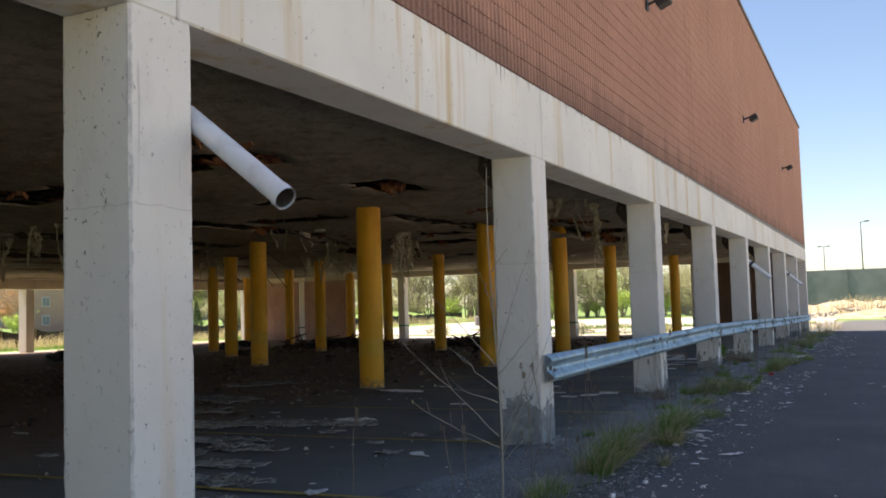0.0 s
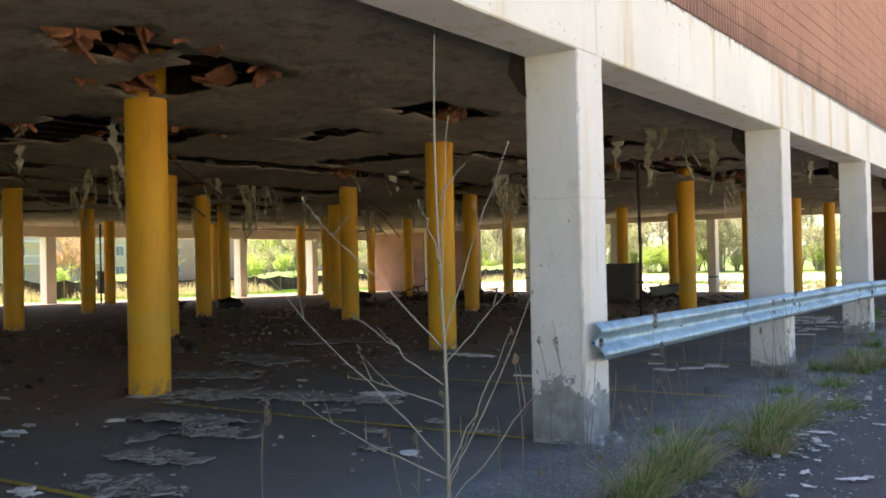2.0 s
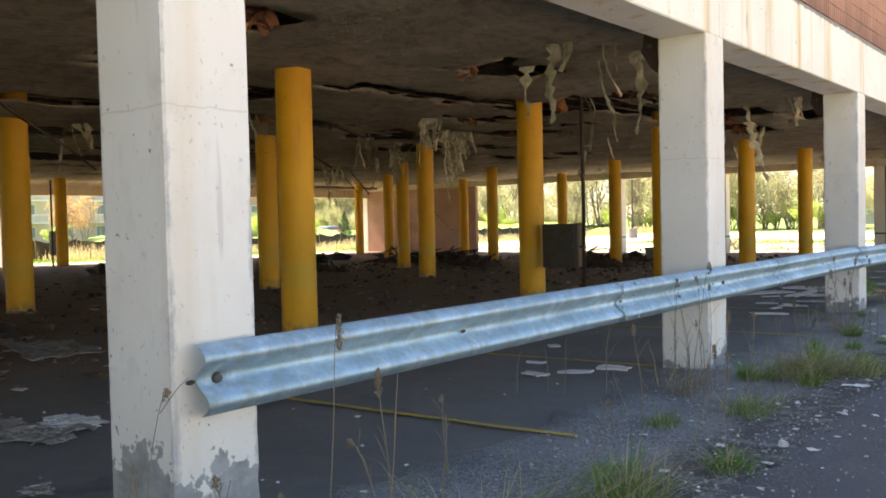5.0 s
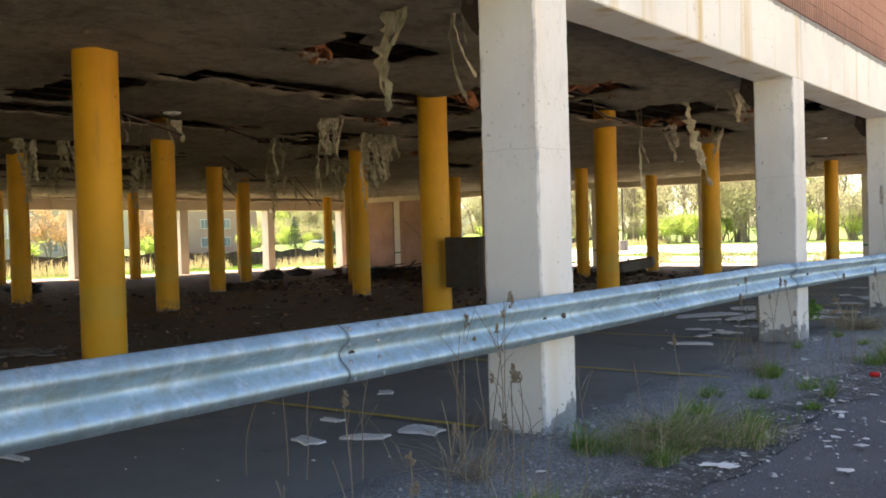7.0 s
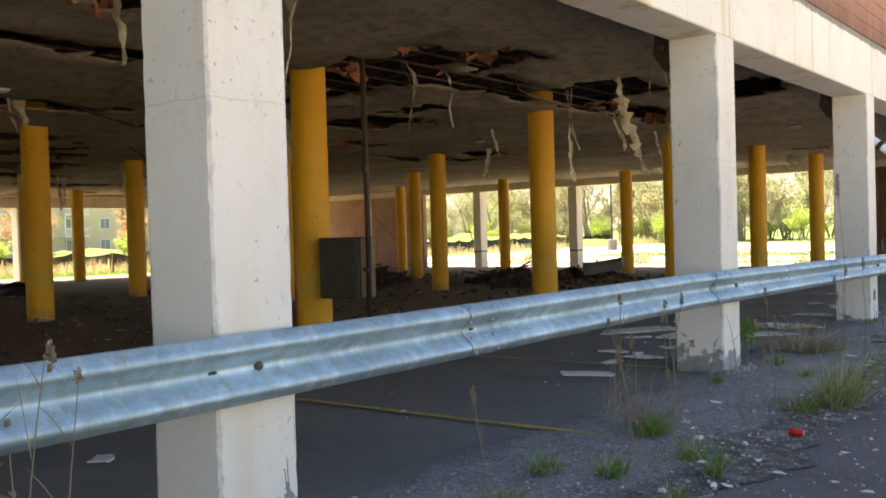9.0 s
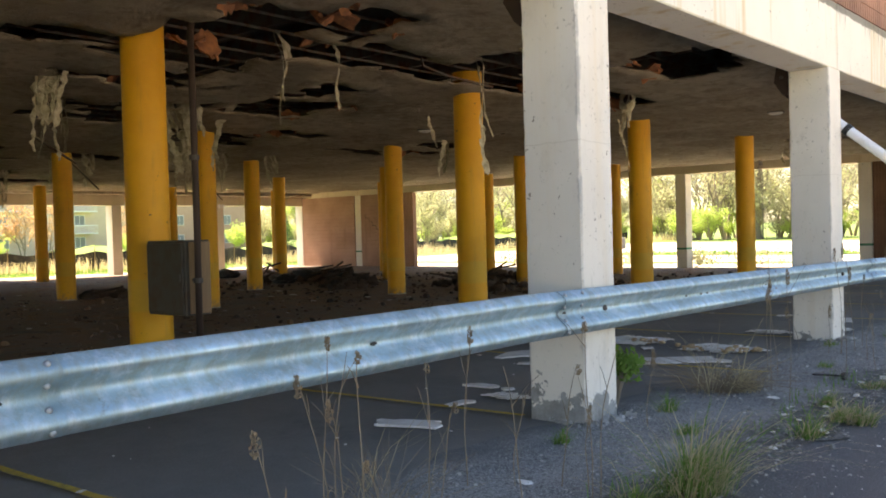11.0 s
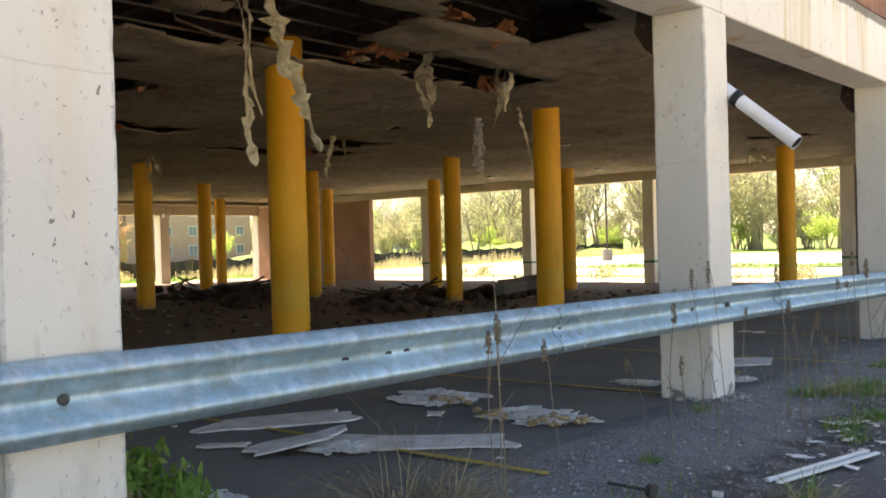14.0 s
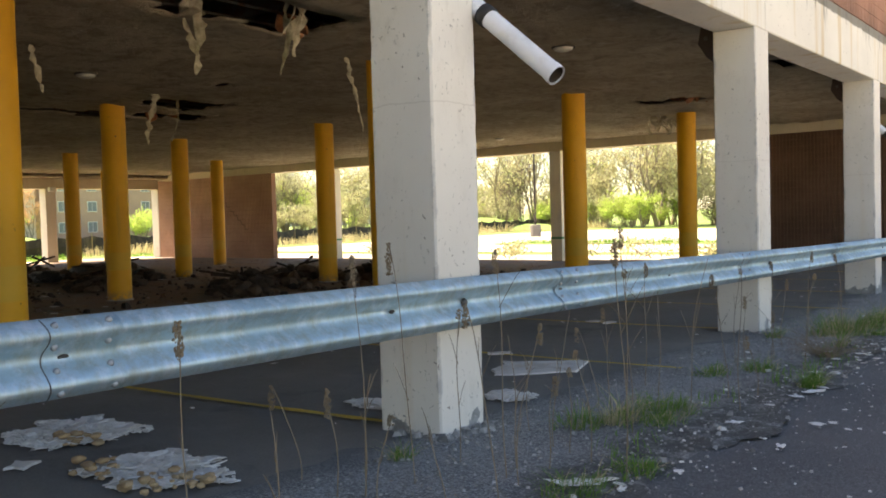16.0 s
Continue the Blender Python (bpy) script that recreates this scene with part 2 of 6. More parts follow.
M_FLOOR = mat("garage_asphalt", (0.09, 0.09, 0.095), 0.9)
g = Graph(M_FLOOR)
xyz = g.height()
n1, n2, n3 = g.noise(0.5, 6, 0.65), g.noise(4.5, 6, 0.75), g.noise(85, 3, 0.75)
c = g.mix(g.ramp(n1, 0.35, 0.65), (0.140, 0.136, 0.128), (0.200, 0.193, 0.181))
c = g.mix(g.ramp(n3, 0.42, 0.70, 0, 0.65), c, (0.25, 0.245, 0.235))
leaf = g.math("MULTIPLY", g.ramp(g.math("ADD", xyz[0], g.math("MULTIPLY", n2, 2.5)), -6.0, -8.6), g.ramp(g.math("ADD", g.math("MULTIPLY", n1, 0.6), g.math("MULTIPLY", n2, 0.6)), 0.42, 0.66))
c = g.mix(g.math("MULTIPLY", leaf, 0.9), c, g.mix(g.ramp(n3, 0.3, 0.7), (0.10, 0.065, 0.042), (0.40, 0.25, 0.155)))
c = g.mix(g.ramp(g.noise(1.7, 7, 0.75), 0.58, 0.72, 0, 0.6), c, (0.25, 0.235, 0.21))
c = g.mix(g.ramp(g.noise(0.9, 5, 0.7), 0.60, 0.70, 0, 0.5), c, (0.06, 0.06, 0.066))
g.colour(c)
g.rough(g.ramp(n2, 0.3, 0.7, 0.7, 0.95))
g.bump(g.math("ADD", n3, n2), 0.6, 0.014)

M_ROAD = mat("worn_road_asphalt", (0.1, 0.1, 0.102), 0.92)
g = Graph(M_ROAD)
n1, n2, n3, n4 = g.noise(0.8, 5), g.noise(6, 6, 0.7), g.noise(110, 2, 0.6), g.noise(38, 3, 0.8)
c = g.mix(g.ramp(n1, 0.35, 0.65), (0.070, 0.071, 0.075), (0.108, 0.108, 0.11))
c = g.mix(g.ramp(n3, 0.45, 0.68, 0, 0.75), c, (0.23, 0.23, 0.235))
c = g.mix(g.ramp(n4, 0.55, 0.72, 0, 0.6), c, (0.05, 0.05, 0.052))
g.colour(c)
g.bump(g.math("ADD", n3, n4), 0.8, 0.01)

M_APRON = mat("gravelly_broken_asphalt", (0.15, 0.15, 0.15), 0.95)
g = Graph(M_APRON)
n1, n2, n3, n4 = g.noise(1.5, 6, 0.7), g.noise(42, 4, 0.8), g.cells(45), g.noise(80, 2, 0.6)
c = g.mix(g.ramp(n1, 0.38, 0.62), (0.145, 0.147, 0.146), (0.25, 0.248, 0.238))
c = g.mix(g.ramp(n4, 0.47, 0.62, 0, 0.85), c, (0.44, 0.442, 0.432))
c = g.mix(g.ramp(n3, 0.35, 0.15, 0, 0.6), c, (0.34, 0.335, 0.33))
c = g.mix(g.ramp(n2, 0.50, 0.66, 0, 0.85), c, (0.045, 0.045, 0.045))
soil = g.math("MULTIPLY", g.ramp(g.math("ADD", g.height()[0], g.math("MULTIPLY", g.noise(2.2, 5, 0.7), 0.8)), -2.05, -1.80), g.ramp(g.noise(7, 5, 0.7), 0.36, 0.52))
c = g.mix(g.math("MULTIPLY", soil, 0.75), c, (0.055, 0.05, 0.042))
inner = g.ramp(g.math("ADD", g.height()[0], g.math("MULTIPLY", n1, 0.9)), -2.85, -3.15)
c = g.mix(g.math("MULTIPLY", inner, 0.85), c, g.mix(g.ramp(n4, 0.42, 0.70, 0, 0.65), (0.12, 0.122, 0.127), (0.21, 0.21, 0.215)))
g.colour(c)
g.bump(g.math("ADD", n2, g.math("MULTIPLY", n3, -0.6)), 1.0, 0.018)

M_GROUND = mat("spring_grass_ground", (0.10, 0.16, 0.04), 0.95)
g = Graph(M_GROUND)
n1, n2 = g.noise(0.09, 6, 0.65), g.noise(3.5, 6, 0.75)
c = g.mix(g.ramp(n1, 0.4, 0.6), (0.135, 0.235, 0.05), (0.17, 0.25, 0.075))
c = g.mix(g.ramp(n2, 0.5, 0.75, 0, 0.7), c, (0.26, 0.23, 0.13))
g.colour(c)
g.bump(n2, 0.8, 0.06)
M_LOT = mat("pale_concrete_lot", (0.42, 0.40, 0.37), 0.9)
g = Graph(M_LOT)
n1, n2 = g.noise(0.25, 6, 0.7), g.noise(5, 6, 0.75)
c = g.mix(g.ramp(n1, 0.4, 0.6), (0.56, 0.51, 0.44), (0.46, 0.42, 0.36))
c = g.mix(g.ramp(n2, 0.58, 0.75, 0, 0.6), c, (0.20, 0.20, 0.12))
g.colour(c)
M_LINE = mat("worn_yellow_line_paint", (0.55, 0.36, 0.03), 0.8)
g = Graph(M_LINE)
g.colour(g.mix(g.ramp(g.noise(14, 7, 0.85), 0.44, 0.70), (0.62, 0.43, 0.07), (0.26, 0.21, 0.10)))

M_STEEL = mat("galvanised_steel", (0.50, 0.58, 0.64), 0.5, 0.78)
g = Graph(M_STEEL)
n1, n2, n3 = g.noise(2.6, 6, 0.7, stretch=(1, 0.5, 1)), g.noise(11, 6, 0.75, stretch=(1, 1, 0.35)), g.noise(34, 4, 0.7)
# Blue tint of the zinc carries reflected sky, put into the base colour.
c = g.mix(g.ramp(n1, 0.36, 0.64), (0.47, 0.63, 0.71), (0.30, 0.43, 0.50))
c = g.mix(g.ramp(n2, 0.46, 0.66, 0, 0.75), c, (0.36, 0.39, 0.35))
c = g.mix(g.ramp(g.noise(13, 5, 0.75, stretch=(1, 0.9, 0.45)), 0.50, 0.66, 0, 0.65), c, (0.64, 0.72, 0.77))
c = g.mix(g.ramp(n3, 0.54, 0.72, 0, 0.45), c, (0.42, 0.43, 0.37))
c = g.mix(g.ramp(g.noise(5, 6, 0.8), 0.66, 0.74, 0, 0.75), c, (0.24, 0.20, 0.14))
g.colour(c)
g.rough(g.math("ADD", g.ramp(n2, 0.3, 0.7, 0.42, 0.60), g.ramp(n1, 0.35, 0.65, 0.0, 0.12)))
g.bump(g.math("ADD", g.noise(3, 3), g.math("MULTIPLY", g.noise(13, 5, 0.65, stretch=(1, 1, 0.5)), 0.2)), 0.16, 0.03)
M_ZINC = mat("zinc_bolt_steel", (0.34, 0.36, 0.38), 0.5, 0.6)
M_BOLT = mat("dark_bolt_steel", (0.10, 0.09, 0.085), 0.6, 0.6)
M_PVC = mat("white_plastic_pipe", (0.74, 0.75, 0.77), 0.4)
g = Graph(M_PVC)
g.colour(g.mix(g.ramp(g.noise(4, 5), 0.5, 0.75), (0.76, 0.77, 0.79), (0.55, 0.54, 0.52)))
M_BLACK = mat("black_rubber", (0.02, 0.02, 0.02), 0.6)
M_BOXM = mat("grey_metal_box", (0.12, 0.12, 0.11), 0.6, 0.2)
g = Graph(M_BOXM)
g.colour(g.mix(g.ramp(g.noise(6, 5), 0.45, 0.7), (0.075, 0.07, 0.06), (0.075, 0.045, 0.028)))
M_PLY = mat("brown_plywood", (0.30, 0.19, 0.10), 0.85)
g = Graph(M_PLY)
g.colour(g.mix(g.noise(5, 5, stretch=(4, 4, 0.5)), (0.34, 0.22, 0.12), (0.20, 0.12, 0.07)))
M_RUSTPIPE = mat("dark_brown_iron_pipe", (0.055, 0.035, 0.028), 0.7, 0.3)
M_PLASTER = mat("fallen_white_plaster", (0.62, 0.60, 0.57), 0.9)
g = Graph(M_PLASTER)
c = g.mix(g.ramp(g.noise(5, 6, 0.7), 0.42, 0.68), (0.76, 0.745, 0.72), (0.52, 0.49, 0.44))
c = g.mix(g.ramp(g.noise(2.2, 4), 0.62, 0.72, 0, 0.4), c, (0.46, 0.34, 0.20))
g.colour(c)
g.bump(g.noise(30, 5), 0.6, 0.01)
M_PAPER = mat("torn_white_paper", (0.80, 0.79, 0.76), 0.9)
g = Graph(M_PAPER)
g.colour(g.mix(g.ramp(g.noise(12, 5, 0.7), 0.45, 0.7), (0.84, 0.83, 0.80), (0.60, 0.57, 0.52)))
g.bump(g.noise(25, 4), 0.6, 0.01)
M_RUBBLE = mat("dark_rubble", (0.06, 0.045, 0.035), 0.95)
g = Graph(M_RUBBLE)
g.colour(g.mix(g.island(), (0.035, 0.028, 0.024), (0.13, 0.085, 0.06)))
g.bump(g.noise(20, 5), 0.8, 0.03)
M_LITTER = mat("brown_leaf_litter", (0.22, 0.15, 0.09), 0.95)
g = Graph(M_LITTER)
g.colour(g.mix(g.island(), (0.10, 0.060, 0.038), (0.27, 0.17, 0.10)))
M_DUSTY = mat("dusty_grey_rubble", (0.30, 0.27, 0.23), 0.95)
g = Graph(M_DUSTY)
g.colour(g.mix(g.island(), (0.46, 0.43, 0.38), (0.17, 0.15, 0.125)))
g.bump(g.noise(25, 5), 0.6, 0.01)
M_ROTTEN = mat("rotten_grey_felt", (0.22, 0.20, 0.18), 0.95)
g = Graph(M_ROTTEN)
c = g.mix(g.ramp(g.noise(4, 6, 0.75), 0.38, 0.66), (0.42, 0.395, 0.36), (0.15, 0.13, 0.11))
g.colour(g.mix(g.ramp(g.noise(9, 5, 0.75), 0.60, 0.70, 0, 0.8), c, (0.58, 0.56, 0.53)))
g.bump(g.noise(24, 6, 0.7), 0.8, 0.02)
# Brown ribbed block with the end bay's shade put into the colour.
M_SHADERIB = mat("shade_brown_ribbed_block", (0.17, 0.10, 0.065), 0.9)
g = Graph(M_SHADERIB)
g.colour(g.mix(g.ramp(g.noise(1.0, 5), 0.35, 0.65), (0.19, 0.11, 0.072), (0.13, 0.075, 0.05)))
M_PINKRIB = mat("faded_pink_ribbed_block", (0.52, 0.33, 0.25), 0.9)
g = Graph(M_PINKRIB)
c = g.mix(g.ramp(g.noise(0.8, 5), 0.35, 0.65), (0.56, 0.37, 0.28), (0.44, 0.28, 0.21))
g.colour(g.mix(g.ramp(g.noise(3, 5, stretch=(1, 1, 0.15)), 0.6, 0.75, 0, 0.5), c, (0.30, 0.18, 0.13)))
M_STONE = mat("pale_broken_concrete", (0.42, 0.40, 0.37), 0.95)
g = Graph(M_STONE)
g.colour(g.mix(g.island(), (0.46, 0.445, 0.42), (0.17, 0.165, 0.155)))
g.bump(g.noise(25, 5), 0.7, 0.02)


def leafy(name, a, b, rough=0.7, through_light=0.3):
    m = mat(name, a, rough)
    g = Graph(m)
    g.colour(g.mix(g.island(), a, b))
    g.b.inputs["Transmission Weight"].default_value = 0.0
    if through_light:
        t = m.node_tree
        tr = t.nodes.new("ShaderNodeBsdfTranslucent")
        tr.inputs["Color"].default_value = (*[min(1, v * 1.6) for v in a], 1)
        mx = t.nodes.new("ShaderNodeMixShader")
        mx.inputs[0].default_value = through_light
        t.links.new(g.b.outputs[0], mx.inputs[1])
        t.links.new(tr.outputs[0], mx.inputs[2])
        t.links.new(mx.outputs[0], t.nodes["Material Output"].inputs["Surface"])
    return m


M_GRASS = leafy("green_grass_blades", (0.095, 0.20, 0.03), (0.18, 0.28, 0.06))
M_STRAW = leafy("dry_straw", (0.50, 0.43, 0.26), (0.32, 0.25, 0.14))
M_SEED = leafy("brown_seed_head", (0.30, 0.23, 0.15), (0.17, 0.125, 0.08), through_light=0.1)
M_STEM = leafy("brown_dry_stem", (0.17, 0.125, 0.08), (0.26, 0.20, 0.13), through_light=0)
M_TWIG = leafy("grey_sapling_bark", (0.40, 0.36, 0.28), (0.30, 0.26, 0.20), through_light=0)
M_BUD = leafy("pale_green_bud", (0.33, 0.33, 0.14), (0.24, 0.26, 0.09))
M_LEAF = leafy("fresh_spring_leaf", (0.38, 0.48, 0.13), (0.29, 0.38, 0.10), through_light=0.42)
M_LEAF2 = leafy("olive_leaf", (0.42, 0.42, 0.25), (0.32, 0.31, 0.19), through_light=0.42)
M_LEAF3 = leafy("bronze_blossom", (0.52, 0.33, 0.18), (0.40, 0.25, 0.14))
M_LEAF4 = leafy("dark_spruce", (0.035, 0.075, 0.03), (0.05, 0.10, 0.04), through_light=0.1)
M_BARK = mat("grey_bark", (0.24, 0.20, 0.155), 0.95)
g = Graph(M_BARK)
g.bump(g.noise(12, 5), 0.7, 0.03)
M_SILT = mat("black_silt_cloth", (0.03, 0.028, 0.026), 0.85)
g = Graph(M_SILT)
g.colour(g.mix(g.ramp(g.noise(2.0, 5, stretch=(1, 1, 0.3)), 0.5, 0.7), (0.028, 0.026, 0.025), (0.10, 0.085, 0.06)))
M_STAKE = mat("weathered_wood_stake", (0.28, 0.21, 0.13), 0.9)
M_POLE = mat("dark_metal_pole", (0.05, 0.045, 0.045), 0.5, 0.5)
M_FARWALL = mat("grey_block_wall", (0.26, 0.27, 0.29), 0.9)
g = Graph(M_FARWALL)
g.colour(g.mix(g.ramp(g.noise(0.3, 5), 0.4, 0.65), (0.24, 0.25, 0.27), (0.18, 0.19, 0.205)))
M_TAN = mat("tan_siding", (0.74, 0.60, 0.46), 0.85)
M_RED = mat("red_house_brick", (0.60, 0.40, 0.31), 0.9)
M_SIDING = mat("pale_grey_siding", (0.66, 0.67, 0.68), 0.8)
M_ROOF = mat("grey_shingle_roof", (0.13, 0.125, 0.12), 0.9)
for m in (M_TAN, M_RED, M_SIDING, M_ROOF):
    g = Graph(m)
    col = tuple(g.b.inputs["Base Color"].default_value)[:3]
    g.colour(g.mix(g.noise(0.8, 6, 0.7), col, tuple(v * 0.7 for v in col)))
    g.bump(g.noise(3, 5, stretch=(0.2, 0.2, 4)), 0.4, 0.03)
M_TRIM = mat("white_trim", (0.78, 0.78, 0.76), 0.6)
# Grey-blue base colour stands in for sky reflected in the glass.
M_GLASS = mat("sky_grey_window_glass", (0.22, 0.25, 0.28), 0.15, 0.0, 0.8)
M_CAN = mat("red_drink_can", (0.55, 0.02, 0.015), 0.3, 0.3)
M_ALU = mat("bare_aluminium", (0.7, 0.7, 0.7), 0.3, 0.9)
M_BAG = mat("black_refuse_bag", (0.012, 0.012, 0.013), 0.35)
g = Graph(M_BAG)
g.bump(g.noise(9, 4, w=1.0), 0.9, 0.05)
M_CARBLUE = mat("blue_car_paint", (0.05, 0.13, 0.40), 0.3, 0.2)
M_LAMPGLASS = mat("frosted_lamp_cover", (0.65, 0.63, 0.58), 0.4)


# ---- mesh helpers ----
def thing(name, at, label, category, group="", kind=""):
    ob = new(name)
    ob.matrix_basis = Matrix.Translation(at)
    return tagged(ob, label, category, group, kind)


def to_mesh(bm, name, material, smooth=False):
    me = bpy.data.meshes.new(name)
    bm.normal_update()
    bm.to_mesh(me)
    bm.free()
    for m in material if isinstance(material, (list, tuple)) else [material]:
        me.materials.append(m)
    if smooth:
        me.polygons.foreach_set("use_smooth", [True] * len(me.polygons))
    return me


def part(name, bm, material, parent=None, label="", smooth=False):
    ob = new(name, to_mesh(bm, name, material, smooth))
    ob.parent = parent
    if label:
        ob["label"] = label
    return ob


def piece(name, me, parent, m):
    ob = new(name, me)
    ob.parent = parent
    ob.matrix_basis = m
    return ob


def add_box(bm, x0, x1, y0, y1, z0, z1, bevel=0.0, seg=1):
    r = bmesh.ops.create_cube(bm, size=1)
    vs = r["verts"]
    for v in vs:
        v.co = Vector((x0 + (v.co.x + 0.5) * (x1 - x0), y0 + (v.co.y + 0.5) * (y1 - y0), z0 + (v.co.z + 0.5) * (z1 - z0)))
    if bevel:
        es = list({e for v in vs for e in v.link_edges})
        bmesh.ops.bevel(bm, geom=es, offset=bevel, segments=seg, affect="EDGES", profile=0.5)
    return bm


def box(x0, x1, y0, y1, z0, z1, bevel=0.0, seg=1):
    return add_box(bmesh.new(), x0, x1, y0, y1, z0, z1, bevel, seg)


def add_tube(bm, pts, radii, sides=8, caps=True):
    """A tapered tube along the points."""
    pts = [Vector(p) for p in pts]
    rings = []
    for i, p in enumerate(pts):
        d = (pts[min(i + 1, len(pts) - 1)] - pts[max(i - 1, 0)]).normalized()
        u = d.orthogonal().normalized() if i == 0 else (u - d * u.dot(d)).normalized()
        w = d.cross(u)
        r = radii[i] if isinstance(radii, (list, tuple)) else radii
        rings.append([bm.verts.new(p + (u * math.cos(a) + w * math.sin(a)) * r) for a in [2 * math.pi * k / sides for k in range(sides)]])
    for a, b in zip(rings, rings[1:]):
        for k in range(sides):
            bm.faces.new((a[k], a[(k + 1) % sides], b[(k + 1) % sides], b[k]))
    if caps:
        bm.faces.new(rings[0][::-1])
        bm.faces.new(rings[-1])
    return bm


def tube(pts, radii, sides=8, caps=True):
    return add_tube(bmesh.new(), pts, radii, sides, caps)


def add_rock(bm, at, size, rng, flat=0.6, detail=1):
    r = bmesh.ops.create_icosphere(bm, subdivisions=detail, radius=1)
    turn = Euler((rng.uniform(0, 6), rng.uniform(0, 6), rng.uniform(0, 6))).to_matrix()
    sx, sy, sz = size * rng.uniform(0.6, 1.2), size * rng.uniform(0.6, 1.2), size * flat * rng.uniform(0.7, 1.2)
    for v in r["verts"]:
        c = turn @ (v.co * rng.uniform(0.72, 1.12))
        v.co = Vector((at[0] + c.x * sx, at[1] + c.y * sy, at[2] + c.z * sz))


def lerp(table, v):
    if v <= table[0][0]:
        return table[0][1]
    for (a, za), (b, zb) in zip(table, table[1:]):
        if v <= b:
            return za + (zb - za) * (v - a) / (b - a)
    return table[-1][1]


GROUND_FALL = [(5, 0.0), (15, -0.045), (21, -0.06), (27, -0.12), (34, -0.22), (50, -0.40), (60, -0.44)]
RAIL_FALL = [(9, 0.80), (20, 0.79), (27.6, 0.69), (33.75, 0.57), (50, 0.36)]


def gz(y, x=0.0):
    """Ground level; the garage floor dips a little towards its far corner."""
    return lerp(GROUND_FALL, y) - 0.09 * min(1.0, max(0.0, (-9.0 - x) / 7.0)) * min(1.0, max(0.0, (y - 22.0) / 10.0))


def rail_z(y):
    return lerp(RAIL_FALL, y) - 0.007


CEILING = [(0, 3.38), (9, 3.43), (15, 3.49), (21, 3.53), (27, 3.56), (33, 3.60), (39, 3.65), (44, 3.70), (50, 3.74)]
HANG = 3.88                                    # underside of the ceiling channels


def cz(y, x=-9.0):
    return lerp(CEILING, y) + 0.04 * math.exp(-((x + 24.0) / 8.0) ** 2)


# ---- plan ----
FACE = -3.30                                   # street face of the facade
DEEP = 0.48                                    # depth of columns and beams
PITCH = 5.81
COL_Y = [3.475 + PITCH * k for k in range(-3, 1)] + [9.255, 15.155, 20.975, 26.705, 32.52, 38.35, 44.15, 49.96]
END = 49.72                                    # inner face of the end wall
WEST = -39.6                                   # inner face of the far long side
SOUTH = -14.2
BEAM_LOW, BEAM_TOP, ROOF = 3.105, 3.925, 10.35


def rise(y):
    """The beam line climbs a little along the drive."""
    return 0.0048 * (y - 9.0)


def climb(bm, top=None):
    for v in bm.verts:
        if top is None or v.co.z < top:
            v.co.z += rise(v.co.y)
    return bm


YEL_X = [-8.92, -16.05, -21.7, -27.6, -35.0]
YEL_LAST = [44.12, 44.2, 44.0, 44.05, 44.0]     # northmost column of each row, and the spacing along it
YEL_STEP = [5.83, 5.88, 5.90, 5.93, 5.96]
YEL_Y = [[YEL_LAST[i] - YEL_STEP[i] * (10 - k) for k in range(11)] for i in range(5)]


# ---- ground, floor, road ----
def sheet(name, xs, ys, lift, material, label, kind="structure", category="ground", rough=0.0, seed=1, ragged=0.0):
    bm = bmesh.new()
    jag = lambda x, y: x + ragged * (noise.noise(Vector((x, y * 1.1, seed))) + 0.5 * noise.noise(Vector((x, y * 4.0, seed)))) if x in (xs[0], xs[-1]) else x
    grid = [[bm.verts.new((jag(x, y), y, gz(y, x) + lift + (noise.noise(Vector((x * 0.9, y * 0.9, seed))) * rough if rough else 0))) for x in xs] for y in ys]
    for r0, r1 in zip(grid, grid[1:]):
        for i in range(len(xs) - 1):
            bm.faces.new((r0[i], r0[i + 1], r1[i + 1], r1[i]))
    return tagged(part(name, bm, material), label, category, kind=kind)


def steps(a, b, n):
    return [a + (b - a) * i / n for i in range(n + 1)]


FAR_X = [-2500, -600, -200, -100] + steps(-60, 20, 16) + [60, 200, 600, 2500]
FAR_Y = [-2500, -600, -150, -60] + steps(-30, 70, 40) + [100, 150, 300, 800, 3000]
sheet("ground", FAR_X, FAR_Y, -0.05, M_GROUND, "sunlit spring grass ground with dry patches")
sheet("floor", steps(WEST - 0.6, -3.0, 40), steps(SOUTH - 0.7, END + 0.6, 60), 0.0, M_FLOOR, "dark dirty asphalt floor of the open garage", rough=0.012)
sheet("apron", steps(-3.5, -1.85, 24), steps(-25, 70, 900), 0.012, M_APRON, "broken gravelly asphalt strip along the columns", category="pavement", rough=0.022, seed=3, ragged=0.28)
sheet("road", steps(-2.1, 3.6, 14), steps(-40, 72, 112), 0.004, M_ROAD, "worn grey asphalt drive in the building's shade", category="road", rough=0.012, seed=5)
# Unseen ground across the drive, added pale to bounce sunlight onto the facade.
sheet("east_lot", steps(3.6, 90, 14), steps(-60, 120, 30), -0.02, M_LOT, "unseen pale ground across the drive, added to bounce sunlight", category="pavement")
sheet("parking_lot", steps(-44, -3.0, 14), steps(57, 100, 14), -0.02, M_LOT, "pale sunlit concrete car park beyond the garage", category="pavement")
sheet("end_pavement", steps(-40, -2.0, 10), steps(END + 0.62, 54.5, 6), -0.02, M_LOT, "pale sunlit concrete walk beside the garage", category="pavement")
sheet("west_pavement", steps(-42.2, WEST - 0.62, 4), steps(SOUTH - 6, END + 0.6, 40), -0.02, M_LOT, "narrow sunlit concrete walk beside the far openings", category="pavement")

